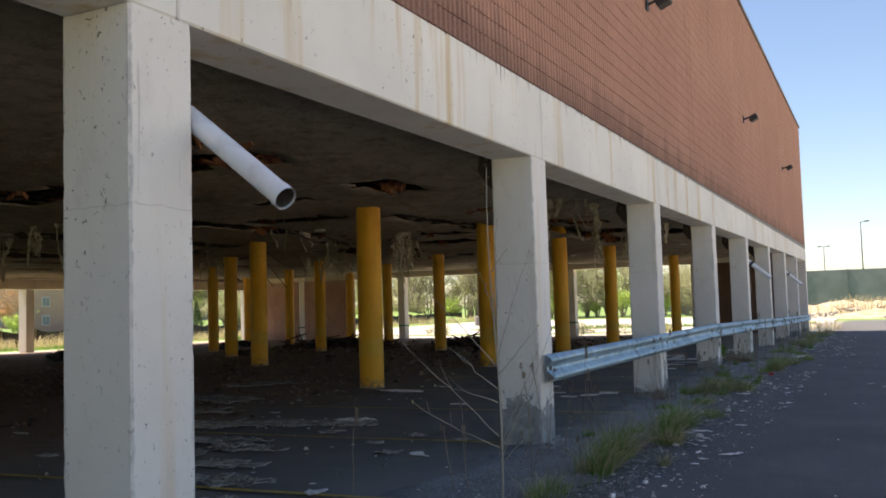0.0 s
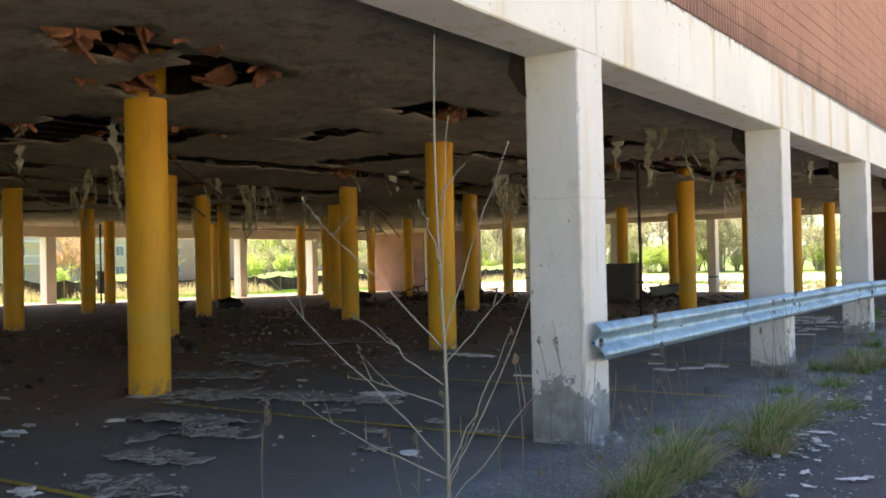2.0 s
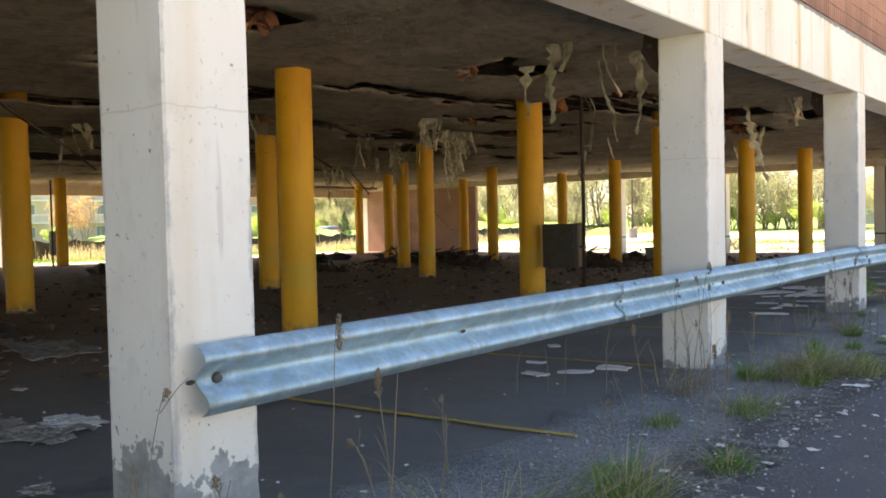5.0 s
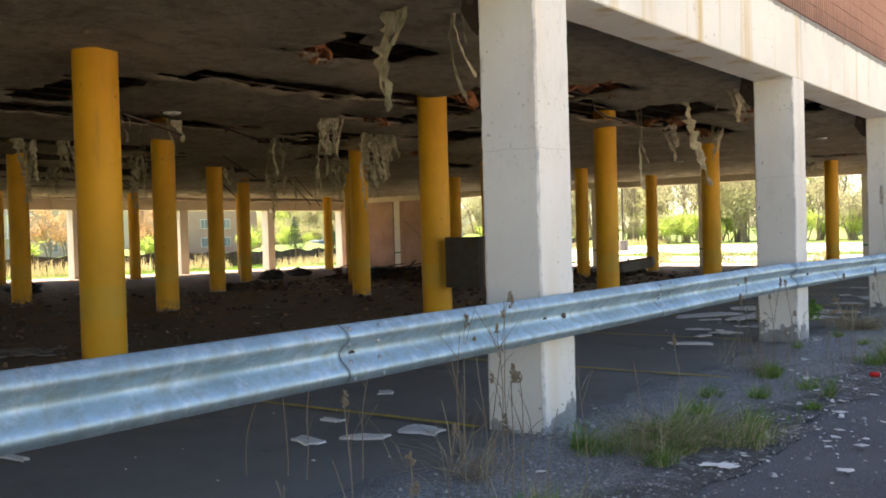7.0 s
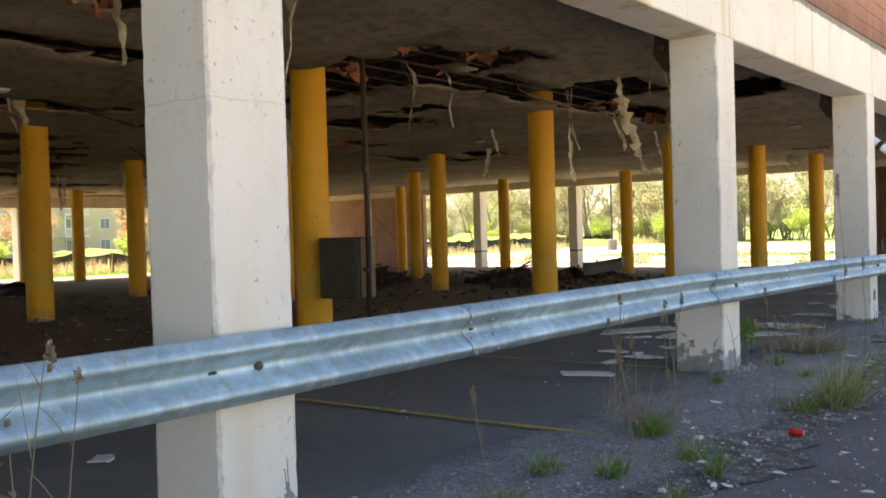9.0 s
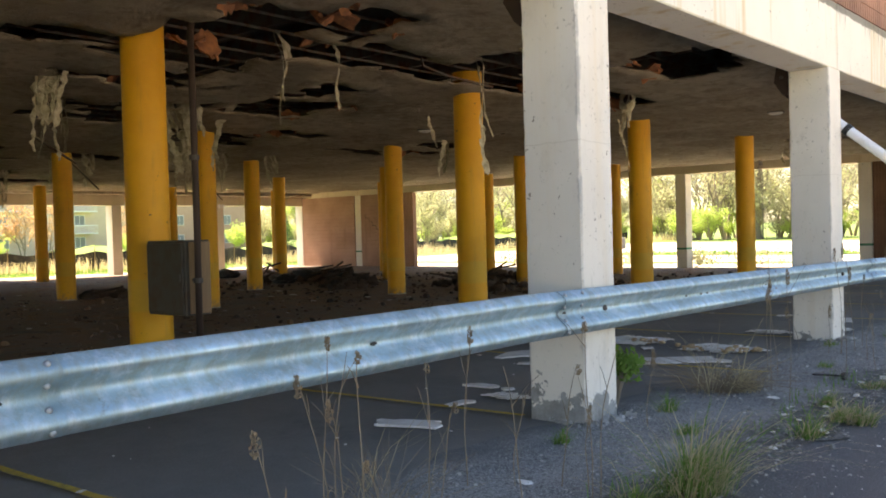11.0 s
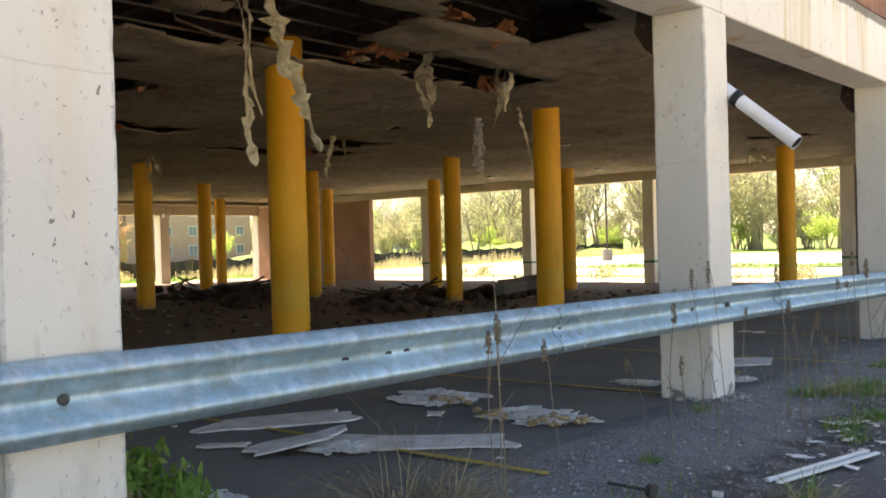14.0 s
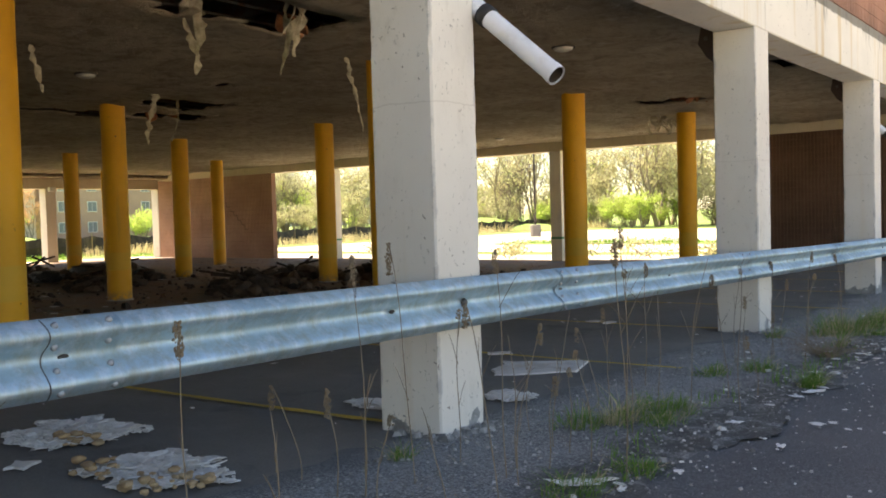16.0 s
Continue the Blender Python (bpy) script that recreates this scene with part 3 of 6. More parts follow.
# ---- facade ----
def concrete_column(at, height, sx, sy, label, group, patch=True, green=False, seed=0):
    """A square painted concrete column with worn corners, a bare patched foot and an optional painted ring."""
    ob = thing("concrete_column", at, label, "column", group)
    rng = random.Random(seed)
    part("shaft", chipped_post(sx, sy, -0.06, height, rng, 14), (FEET.get(seed, M_COLUMN)) if patch else M_PLAINCOL, ob)
    if green:
        part("ring", box(-sx / 2 - 0.004, sx / 2 + 0.004, -sy / 2 - 0.004, sy / 2 + 0.004, 0.78, 0.86), M_GREEN, ob, "green painted ring")
    return ob


def chipped_post(sx, sy, z0, z1, rng, n):
    bm = bmesh.new()
    rings = []
    c = 0.012
    n = max(n, int((z1 - z0) / 0.06))
    for i in range(n + 1):
        z = z0 + (z1 - z0) * i / n
        ring = []
        for (ex, ey) in ((1, 1), (-1, 1), (-1, -1), (1, -1)):
            k = c + (rng.random() < 0.12) * rng.uniform(0.002, 0.009)
            a = (ex * (sx / 2 - k), ey * sy / 2)
            b = (ex * sx / 2, ey * (sy / 2 - k))
            ring += [b, a] if ex * ey > 0 else [a, b]
        rings.append([bm.verts.new((p[0], p[1], z)) for p in ring])
    for a, b in zip(rings, rings[1:]):
        for k in range(8):
            bm.faces.new((a[k], a[(k + 1) % 8], b[(k + 1) % 8], b[k]))
    bm.faces.new(rings[0][::-1])
    bm.faces.new(rings[-1])
    return bm


for i, y in enumerate(COL_Y):
    concrete_column((FACE - DEEP / 2, y, gz(y)), BEAM_LOW + rise(y - 0.225) - gz(y) - 0.004, DEEP, 0.45,
                    "white painted concrete column with chipped corners and bare foot", "facade columns", seed=i)

beam = thing("facade_beam", (0, 0, 0), "white painted concrete edge beam with rust-brown drip stains", "beam", kind="structure")
for y0, y1 in zip(COL_Y, COL_Y[1:]):
    part("beam_segment", climb(box(FACE - DEEP, FACE, y0 + 0.13, y1 + 0.12, BEAM_LOW, BEAM_TOP, 0.012)), M_BEAM, beam)
part("beam_segment", climb(box(FACE - DEEP, FACE, COL_Y[-1] + 0.13, COL_Y[-1] + 0.24, BEAM_LOW, BEAM_TOP, 0.006)), M_BEAM, beam)

wall = thing("wall_east", (0, 0, 0), "brown ribbed block upper wall with stained lower courses", "wall", kind="structure")
Y_A, Y_B = COL_Y[0], COL_Y[-1] + 0.24
part("backing", climb(box(FACE - 0.40, FACE - 0.025, Y_A, Y_B, BEAM_TOP + 0.002, ROOF), 5.0), M_MORTAR, wall)
part("coping", box(FACE - 0.44, FACE + 0.05, Y_A, Y_B + 0.03, ROOF + 0.002, ROOF + 0.09, 0.01), M_STRUT, wall, "dark metal roof coping")

# ---- end, far and near walls with their openings ----
END_X = [-8.95, -16.06, -21.66, -27.33, -35.0]
for i, x in enumerate(END_X):
    concrete_column((x, END + 0.28, gz(END, x)), 3.39 - gz(END, x), 0.45, 0.56,
                    "white concrete end column with a green painted ring", "end columns", patch=False, green=True, seed=40 + i)
tagged(part("end_beam", box(WEST, FACE - DEEP - 0.003, END, END + 0.56, 3.40, 4.6, 0.01), M_CREAM), "brownish painted concrete beam over the end openings", "beam", kind="structure")

WEST_Y = [49.95] + [43.95 - 5.95 * k for k in range(0, 11)]
for i, y in enumerate(WEST_Y):
    concrete_column((WEST - 0.28, y, gz(y, WEST)), 2.99 - gz(y, WEST), 0.56, 0.5, "sunlit cream concrete column on the garden side", "far side columns", patch=False, seed=60 + i)
tagged(part("west_beam", box(WEST - 0.56, WEST, SOUTH, END + 0.56, 3.00, 4.6, 0.01), M_CREAM), "cream painted concrete beam over the far openings", "beam", kind="structure")
tagged(part("soffit", box(WEST + 0.003, WEST + 0.9, SOUTH, END - 0.003, 3.50, 3.62), M_CEIL), "grey stained dropped soffit along the far side", "soffit", kind="structure")


def ribbed_wall(name, length, z0, z1, label, material=M_BRICK):
    """A wall of vertically ribbed blocks along +x, face to -y, top-level at its corner."""
    ob = thing(name, (0, 0, 0), label, "wall", kind="structure")
    part("backing", box(0, length, 0.02, 0.25, z0, z1), M_MORTAR, ob)
    bm = bmesh.new()
    n = int(length / 0.1)
    rows = int((z1 - z0) / 0.2)
    for r in range(rows):
        for i in range(n):
            x = i * length / n
            flute(bm, x + 0.004, x + length / n - 0.004, z0 + r * (z1 - z0) / rows + 0.003, z0 + (r + 1) * (z1 - z0) / rows - 0.003)
    tagged(part("rib", bm, material, ob), kind="stuff")
    return ob


def flute(bm, a, b, z0, z1, d=0.028):
    q = (b - a) * 0.22
    prof = ((a, 0.02), (a + q, 0.02 - d), (b - q, 0.02 - d), (b, 0.02))
    lo = [bm.verts.new((x, y, z0)) for x, y in prof]
    hi = [bm.verts.new((x, y, z1)) for x, y in prof]
    for k in range(3):
        bm.faces.new((lo[k], lo[k + 1], hi[k + 1], hi[k]))
    bm.faces.new(hi)
    bm.faces.new(lo[::-1])


Z_END = gz(END, -30) - 0.05
w = ribbed_wall("wall_north", 3.85, Z_END, 3.40, "faded pink-brown ribbed block end wall with stains", M_PINKRIB)
w.matrix_basis = Matrix.Translation((-34.77, END, 0))
w = ribbed_wall("wall_north_corner", 4.3, Z_END, 3.40, "faded brown ribbed block wall closing the far corner bay", M_PINKRIB)
w.matrix_basis = Matrix.Translation((WEST + 0.003, END, 0))
w = ribbed_wall("wall_north_bay", 4.7, gz(END) - 0.05, 3.40, "dark brown ribbed wall closing the end bay, shade put into its colour", M_SHADERIB)
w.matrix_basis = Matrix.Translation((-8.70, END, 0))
crack = thing("wall_crack", (-34.77, END - 0.012, 0), "dark stepped crack running down the block joints", "crack", kind="structure")
cx, cz0 = 0.35, 2.35
for k in range(7):
    part("joint", box(cx, cx + 0.018, -0.004, 0.004, cz0 - 0.2, cz0), M_BLACK, crack)
    part("joint", box(cx + 0.019, cx + 0.26, -0.004, 0.004, cz0 - 0.212, cz0 - 0.194), M_BLACK, crack)
    cx, cz0 = cx + 0.261, cz0 - 0.213
# Near end is out of view; its open bays are added to admit daylight.
for i, x in enumerate(END_X):
    concrete_column((x, SOUTH - 0.28, gz(SOUTH)), 3.19 - gz(SOUTH), 0.45, 0.56, "unseen white concrete end column added on the open near side", "end columns", patch=False, seed=110 + i)
tagged(part("south_beam", box(WEST, FACE - DEEP - 0.003, SOUTH - 0.56, SOUTH, 3.20, 4.6, 0.01), M_CREAM), "unseen painted concrete beam added over the near end openings", "beam", kind="structure")
tagged(part("roof_block", box(WEST - 0.56, FACE - 0.42, SOUTH - 0.56, END + 0.56, 4.61, ROOF - 0.3), M_MORTAR), "closed upper storey of the building", "building", kind="structure")

# ---- ceiling: torn panels under a dark deck ----
HOLES = [(-7.5, -6.4, 16.4, 17.8), (-7.2, -6.1, 21.2, 22.4), (-9.3, -8.6, 19.4, 22.2), (-8.3, -7.2, 22.4, 27.0),
         (-9.6, -6.8, 20.5, 21.8), (-8.3, -7.2, 27.0, 30.0), (-6.0, -4.5, 25.8, 27.8), (-7.5, -6.7, 11.6, 12.9),
         (-12.6, -10.5, 10.7, 11.8), (-14.0, -13.0, 12.0, 20.8), (-11.3, -7.6, 21.9, 22.5), (-7.4, -6.5, 6.9, 7.8),
         (-8.6, -6.6, 8.2, 9.2), (-13.2, -10.4, 9.2, 10.6), (-15.4, -14.5, 27.2, 29.0), (-13.0, -11.1, 24.4, 26.2),
         (-17.4, -16.3, 33.5, 35.2), (-8.8, -7.3, 40.8, 41.7), (-4.7, -4.1, 37.1, 38.2), (-22.0, -20.6, 19.6, 24.6),
         (-18.5, -17.2, 14.0, 22.0), (-26.0, -23.5, 14.0, 26.0), (-11.3, -10.7, 20.8, 23.2), (-7.2, -5.9, 24.3, 26.2), (-9.7, -9.0, 16.4, 19.4), (-12.6, -10.2, 15.6, 16.6), (-11.0, -9.6, 24.3, 25.0), (-10.2, -8.8, 12.6, 13.2)]


def torn(x, y):
    if x < -11.5 and 6 < y < 34 and noise.noise(Vector((x * 0.55, y * 0.28, 31))) + 0.25 * noise.noise(Vector((x * 2.2, y * 1.6, 5))) > 0.27:
        return True
    n = noise.noise(Vector((x * 1.4, y * 1.4, 4.2))) * 0.22 + noise.noise(Vector((x * 4, y * 4, 1.2))) * 0.12
    return any(a - n < x < b + n and c - n < y < d + n for a, b, c, d in HOLES)


STEP = 0.2
nx, ny = int((FACE - DEEP - WEST) / STEP), int((END - SOUTH) / STEP)
bm = bmesh.new()
cv = {}


def ceil_vert(i, j):
    if (i, j) not in cv:
        x, y = WEST + (FACE - DEEP - WEST) * i / nx, SOUTH + (END - SOUTH) * j / ny
        sag = noise.noise(Vector((x * 0.33, y * 0.33, 9))) * 0.035 + noise.noise(Vector((x * 1.7, y * 1.2, 3))) * 0.045 + noise.noise(Vector((x * 4.3, y * 3.0, 6))) * 0.048
        jx, jy = noise.noise(Vector((x * 7, y * 7, 5))) * 0.06, noise.noise(Vector((x * 7, y * 7, 8))) * 0.06
        edge = i in (0, nx) or j in (0, ny)
        cv[i, j] = bm.verts.new((x + (0 if edge else jx), y + (0 if edge else jy), cz(y, x) + sag))
    return cv[i, j]


for i in range(nx):
    for j in range(ny):
        x, y = WEST + (FACE - DEEP - WEST) * (i + 0.5) / nx, SOUTH + (END - SOUTH) * (j + 0.5) / ny
        if not torn(x, y):
            bm.faces.new((ceil_vert(i, j), ceil_vert(i, j + 1), ceil_vert(i + 1, j + 1), ceil_vert(i + 1, j)))
ceiling = tagged(part("ceiling", bm, M_CEIL, smooth=True), "water-stained stucco garage ceiling with torn holes", "ceiling", kind="structure")
sol = ceiling.modifiers.new("thickness", "SOLIDIFY")
sol.thickness, sol.offset = 0.03, 1
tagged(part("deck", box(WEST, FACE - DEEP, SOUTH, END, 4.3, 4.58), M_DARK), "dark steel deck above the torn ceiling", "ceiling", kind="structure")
framing = thing("ceiling_framing", (0, 0, 0), "rusty steel joists and ceiling channels above the panels", "framing", kind="structure")
joist = to_mesh(box(WEST, FACE - DEEP, 0, 0.09, 3.95, 4.29), "joist", M_STRUT)
channel = to_mesh(box(0, 0.024, SOUTH, END, HANG, HANG + 0.03), "channel", M_STRUT)
for k in range(62):
    piece("joist", joist, framing, Matrix.Translation((0, SOUTH + 0.8 + k * 1.12, 0)))
for k in range(56):
    piece("channel", channel, framing, Matrix.Translation((WEST + 0.5 + k * 0.62, 0, 0)))


# ---- yellow columns ----
def yellow_column():
    ob = thing("round_column", (YEL_X[0], YEL_Y[0][0], gz(YEL_Y[0][0])), "round yellow painted steel column with scuffed foot", "column", "yellow columns")
    bm = bmesh.new()
    n, rings = 28, []
    for z in (-0.12, 0.04, 0.12, 0.4, 0.9, 1.6, 2.4, 3.2, 4.0):
        rings.append([bm.verts.new((0.237 * math.cos(2 * math.pi * k / n), 0.237 * math.sin(2 * math.pi * k / n), z)) for k in range(n)])
    for a, b in zip(rings, rings[1:]):
        for k in range(n):
            bm.faces.new((a[k], a[(k + 1) % n], b[(k + 1) % n], b[k]))
    part("shaft", bm, M_YELLOW, ob, smooth=True)
    bm = bmesh.new()
    rng = random.Random(3)
    lo, hi = [], []
    for k in range(24):
        a = 2 * math.pi * k / 24
        r = 0.262 + rng.uniform(-0.012, 0.035)
        lo.append(bm.verts.new((r * math.cos(a), r * math.sin(a), -0.02)))
        hi.append(bm.verts.new((0.239 * math.cos(a), 0.239 * math.sin(a), 0.012 + rng.uniform(0, 0.03))))
    for k in range(24):
        bm.faces.new((lo[k], lo[(k + 1) % 24], hi[(k + 1) % 24], hi[k]))
    part("collar", bm, M_DUSTY, ob, "crumbled grey grout at the foot")
    return ob


first = yellow_column()
for i, x in enumerate(YEL_X):
    for k, y in enumerate(YEL_Y[i]):
        if i or k:
            copy_thing(first, pose(x, y, gz(y, x), 0, 0, (i * 67 + k * 101) % 360))


# ---- guard rail ----
HALF_BENDS = [(0.0, 0.004), (0.012, 0.006), (0.024, 0.013), (0.036, 0.025), (0.052, 0.045), (0.068, 0.062), (0.080, 0.071), (0.092, 0.076), (0.103, 0.076), (0.114, 0.071), (0.126, 0.061), (0.146, 0.036), (0.153, 0.026), (0.157, 0.018)]
RAIL_BENDS = [(-0.955 * h, d) for h, d in reversed(HALF_BENDS[1:])] + [(0.955 * h, d) for h, d in HALF_BENDS]


def rail_out(h):
    """How far the pressed W section stands off at the height h; the rail leans back a little."""
    return lerp(RAIL_BENDS, h) - 0.10 * h + 0.020


def rail_profile():
    return [(rail_out(h), h) for h, d in reversed(RAIL_BENDS)]


def rail_section(y0, y1, out, parent):
    bm = bmesh.new()
    prof = rail_profile()
    th = 0.004
    rings = []
    for y in steps(y0, y1, 6):
        z = rail_z(y)
        front = [bm.verts.new((FACE + 0.03 + out + d, y, z + h)) for d, h in prof]
        back = [bm.verts.new((FACE + 0.03 + out + d - th, y, z + h)) for d, h in prof]
        rings.append((front, back))
    n = len(prof)
    for (f0, b0), (f1, b1) in zip(rings, rings[1:]):
        for k in range(n - 1):
            bm.faces.new((f0[k], f1[k], f1[k + 1], f0[k + 1]))
            bm.faces.new((b0[k], b0[k + 1], b1[k + 1], b1[k]))
        bm.faces.new((f0[0], b0[0], b1[0], f1[0]))
        bm.faces.new((f0[-1], f1[-1], b1[-1], b0[-1]))
    for f, b in (rings[0], rings[-1]):
        for k in range(n - 1):
            bm.faces.new((f[k], f[k + 1], b[k + 1], b[k]))
    return part("rail_section", bm, M_STEEL, parent, smooth=True)


def bolt_mesh(material):
    bm = bmesh.new()
    bmesh.ops.create_cone(bm, cap_ends=True, segments=10, radius1=0.016, radius2=0.010, depth=0.012, matrix=pose(0.006, 0, 0, 0, 90, 0))
    return to_mesh(bm, "bolt", material, True)


def slot_mesh():
    bm = bmesh.new()
    bmesh.ops.create_cone(bm, cap_ends=True, segments=12, radius1=0.011, radius2=0.011, depth=0.003, matrix=pose(0, 0, 0, 0, 90, 0))
    for v in bm.verts:
        v.co.y *= 2.2
    return to_mesh(bm, "slot", M_BLACK)


guard = thing("guard_rail", (0, 0, 0), "long galvanised steel guard rail bolted to the columns", "guard rail")
SPLICE = [9.13] + [13.03 + 3.71 * k for k in range(0, 10)] + [49.9]
# Post bolts are dark: the hole's darkness is put into their colour.
bolt, post_bolt, slot = bolt_mesh(M_ZINC), bolt_mesh(M_BOLT), slot_mesh()
for k, (a, b) in enumerate(zip(SPLICE, SPLICE[1:])):
    sec = rail_section(a - (0.02 if k == 0 else 0.15), b + 0.16 if b < 49 else b, 0.010 * (k % 2), guard)
    out = FACE + 0.03 + 0.010
    if k:
        bm = bmesh.new()
        lap = [(FACE + 0.0435 + rail_out(h), rail_z(a) + h, 0.009 * math.sin(21 * h)) for h, d in RAIL_BENDS]
        rows = [[bm.verts.new((x + dx, a - 0.15 + w + dy, z)) for x, z, w in lap] for dx, dy in ((0.0, -0.003), (0.003, 0.0), (0.0, 0.003))]
        for r0, r1 in zip(rows, rows[1:]):
            for q in range(len(lap) - 1):
                bm.faces.new((r0[q], r1[q], r1[q + 1], r0[q + 1]))
        part("lap_edge", bm, M_BOLT, sec, "thin dark strip along the lapped joint")
        for dy in (-0.11, 0.11):
            for h in (0.125, -0.125):
                piece("bolt", bolt, sec, Matrix.Translation((out + rail_out(h), a + dy, rail_z(a) + h)))
            for h in (0.045, -0.045):
                piece("bolt", bolt, sec, Matrix.Translation((out + rail_out(h), a + dy, rail_z(a) + h)))
    for y in ((a - 0.06, a + 1.83, a + 2.12, a + 2.25) if k == 3 else (a - 0.06, a + 1.83)):
        if y < b:
            piece("slot", slot, sec, Matrix.Translation((out + rail_out(0), y, rail_z(y))))
    for y in COL_Y:
        if a < y + 0.02 <= b:
            piece("post_bolt", post_bolt, sec, Matrix.Translation((out + rail_out(0) - 0.004, y - 0.05, rail_z(y))) @ Matrix.Scale(1.7, 4))


# ---- down pipes ----
def down_pipe(start, end, r, label, band=True):
    ob = thing("drain_pipe", (0, 0, 0), label, "pipe")
    s, e = Vector(start), Vector(end)
    d = (e - s).normalized()
    bm = bmesh.new()
    add_tube(bm, [s, e], r, 20, False)
    part("pipe", bm, M_PVC, ob, smooth=True)
    # Inner tube takes a dark material: the bore's shade put into the colour.
    part("bore", tube([e - d * 0.003, s], r - 0.006, 20, False), M_BOXM, ob, "inside of the pipe, its shade put into a dark colour", True)
    if band:
        part("sleeve", tube([s + d * 0.21, s + d * 0.28], r + 0.010, 18), M_BLACK, ob, "black rubber coupling", True)
    part("rim", tube([e - d * 0.05, e + d * 0.004], [r + 0.004, r + 0.004], 20, False), M_PVC, ob, smooth=True)
    top = Vector((FACE - DEEP * 0.5, s.y, BEAM_LOW + 0.4))
    part("stub", tube([s + d * 0.02, s - d * 0.16, (s - d * 0.3 + Vector((0, 0, 0.12))), top], r * 0.9, 14), M_RUSTPIPE, ob, "dark iron outlet pipe", True)
    return ob


down_pipe((-3.42, 3.79, 2.61), (-2.66, 3.655, 2.066), 0.060, "broken white plastic drain pipe hanging beside a column", False)
down_pipe((-3.42, 26.98, 2.62), (-2.73, 26.95, 2.03), 0.06, "white plastic drain pipe slanting out between columns")
down_pipe((-3.42, COL_Y[9] + 0.45, 2.55), (-2.75, COL_Y[9] + 0.4, 1.95), 0.06, "white plastic drain pipe slanting out between columns")

# ---- upper wall flood lamps ----
def wall_lamp(y, z):
    ob = thing("wall_lamp", (FACE, y, z), "small dark flood lamp on the brown wall", "lamp", "wall lamps")
    part("plate", box(-0.005, 0.03, -0.08, 0.08, -0.1, 0.1, 0.008), M_POLE, ob)
    part("arm", tube([(0.02, 0, 0), (0.16, 0, 0.05), (0.26, 0, 0.04)], 0.025, 8), M_POLE, ob)
    bm = box(0.18, 0.42, -0.14, 0.14, -0.06, 0.10, 0.02)
    bmesh.ops.rotate(bm, verts=bm.verts, cent=(0.3, 0, 0), matrix=Matrix.Rotation(radians(-25), 3, "Y"))
    part("head", bm, M_POLE, ob)


for y, z in ((15.0, 6.55), (27.3, 6.75), (39.2, 6.8)):
    wall_lamp(y, z)


# ---- parking lines ----
def parking_line(x0, x1, y, w=0.06):
    bm = bmesh.new()
    rng = random.Random(int(y * 10))
    n = int((x1 - x0) / 0.25)
    top = []
    for i in range(n + 1):
        x = x0 + (x1 - x0) * i / n
        yy = y + 0.012 * math.sin(x * 1.7 + y) - 0.06 * (-3.8 - x)
        z = gz(yy) + 0.019
        top.append((bm.verts.new((x, yy - w / 2 + rng.uniform(-.01, .01), z)), bm.verts.new((x, yy + w / 2 + rng.uniform(-.01, .01), z))))
    for a, b in zip(top, top[1:]):
        bm.faces.new((a[0], b[0], b[1], a[1]))
    tagged(part("parking_line", bm, M_LINE), "worn yellow painted parking bay line", "road marking", "parking lines", "structure")


for k in range(-2, 14):
    parking_line(-8.3, -3.84 if k % 2 == 0 else -3.08, 9.02 + 2.93 * k)


# ---- electrical boxes and conduits ----
def fuse_box(x, y, z, label, w=0.70, d=0.30, h=0.78):
    ob = thing("fuse_box", (x, y, z), label, "electrical box")
    part("cabinet", box(0, w, 0, d, 0, h, 0.012), M_BOXM, ob)
    part("door", box(0.03, w - 0.03, -0.022, -0.003, 0.03, h - 0.03, 0.006), M_BOXM, ob)
    part("latch", box(w - 0.09, w - 0.05, -0.04, -0.023, h * 0.45, h * 0.55, 0.005), M_BOLT, ob)
    part("side_board", box(w + 0.003, w + 0.02, 0.04, d - 0.01, 0.02, h - 0.02, 0.004), M_PLY, ob, "brown plywood side board")
    part("bracket", box(-0.05, -0.002, 0.1, d - 0.1, 0.1, h - 0.1), M_BOLT, ob)
    return ob


fuse_box(-8.54, 20.54, 0.55, "grey rusty fuse box mounted beside a yellow column")
fuse_box(-35.76, 25.98, 0.35, "black box fixed to a far yellow column", 0.5, 0.3, 1.0)
conduit = thing("conduit", (-7.75, 20.62, gz(20.6)), "dark brown iron conduit rising to the ceiling", "pipe")
part("riser", tube([(0, 0, 0), (0.02, 0, 1.6), (0, 0.01, 3.45), (-0.05, 0.05, 3.62), (-0.4, 0.3, 3.68)], 0.035, 10), M_RUSTPIPE, conduit, smooth=True)
for z in (0.95, 2.2):
    part("clamp", tube([(0.01, 0, z), (0.01, 0, z + 0.05)], 0.05, 10), M_BOLT, conduit)
part("branch", tube([(0.01, 0, 0.98), (-0.35, 0.02, 0.98)], 0.022, 8), M_RUSTPIPE, conduit, smooth=True)
conduit = thing("conduit", (-35.28, 25.86, gz(26, -35)), "thin dark conduit rising to the ceiling", "pipe")
part("riser", tube([(0, 0, 0), (0, 0, 3.6)], 0.04, 8), M_RUSTPIPE, conduit, smooth=True)


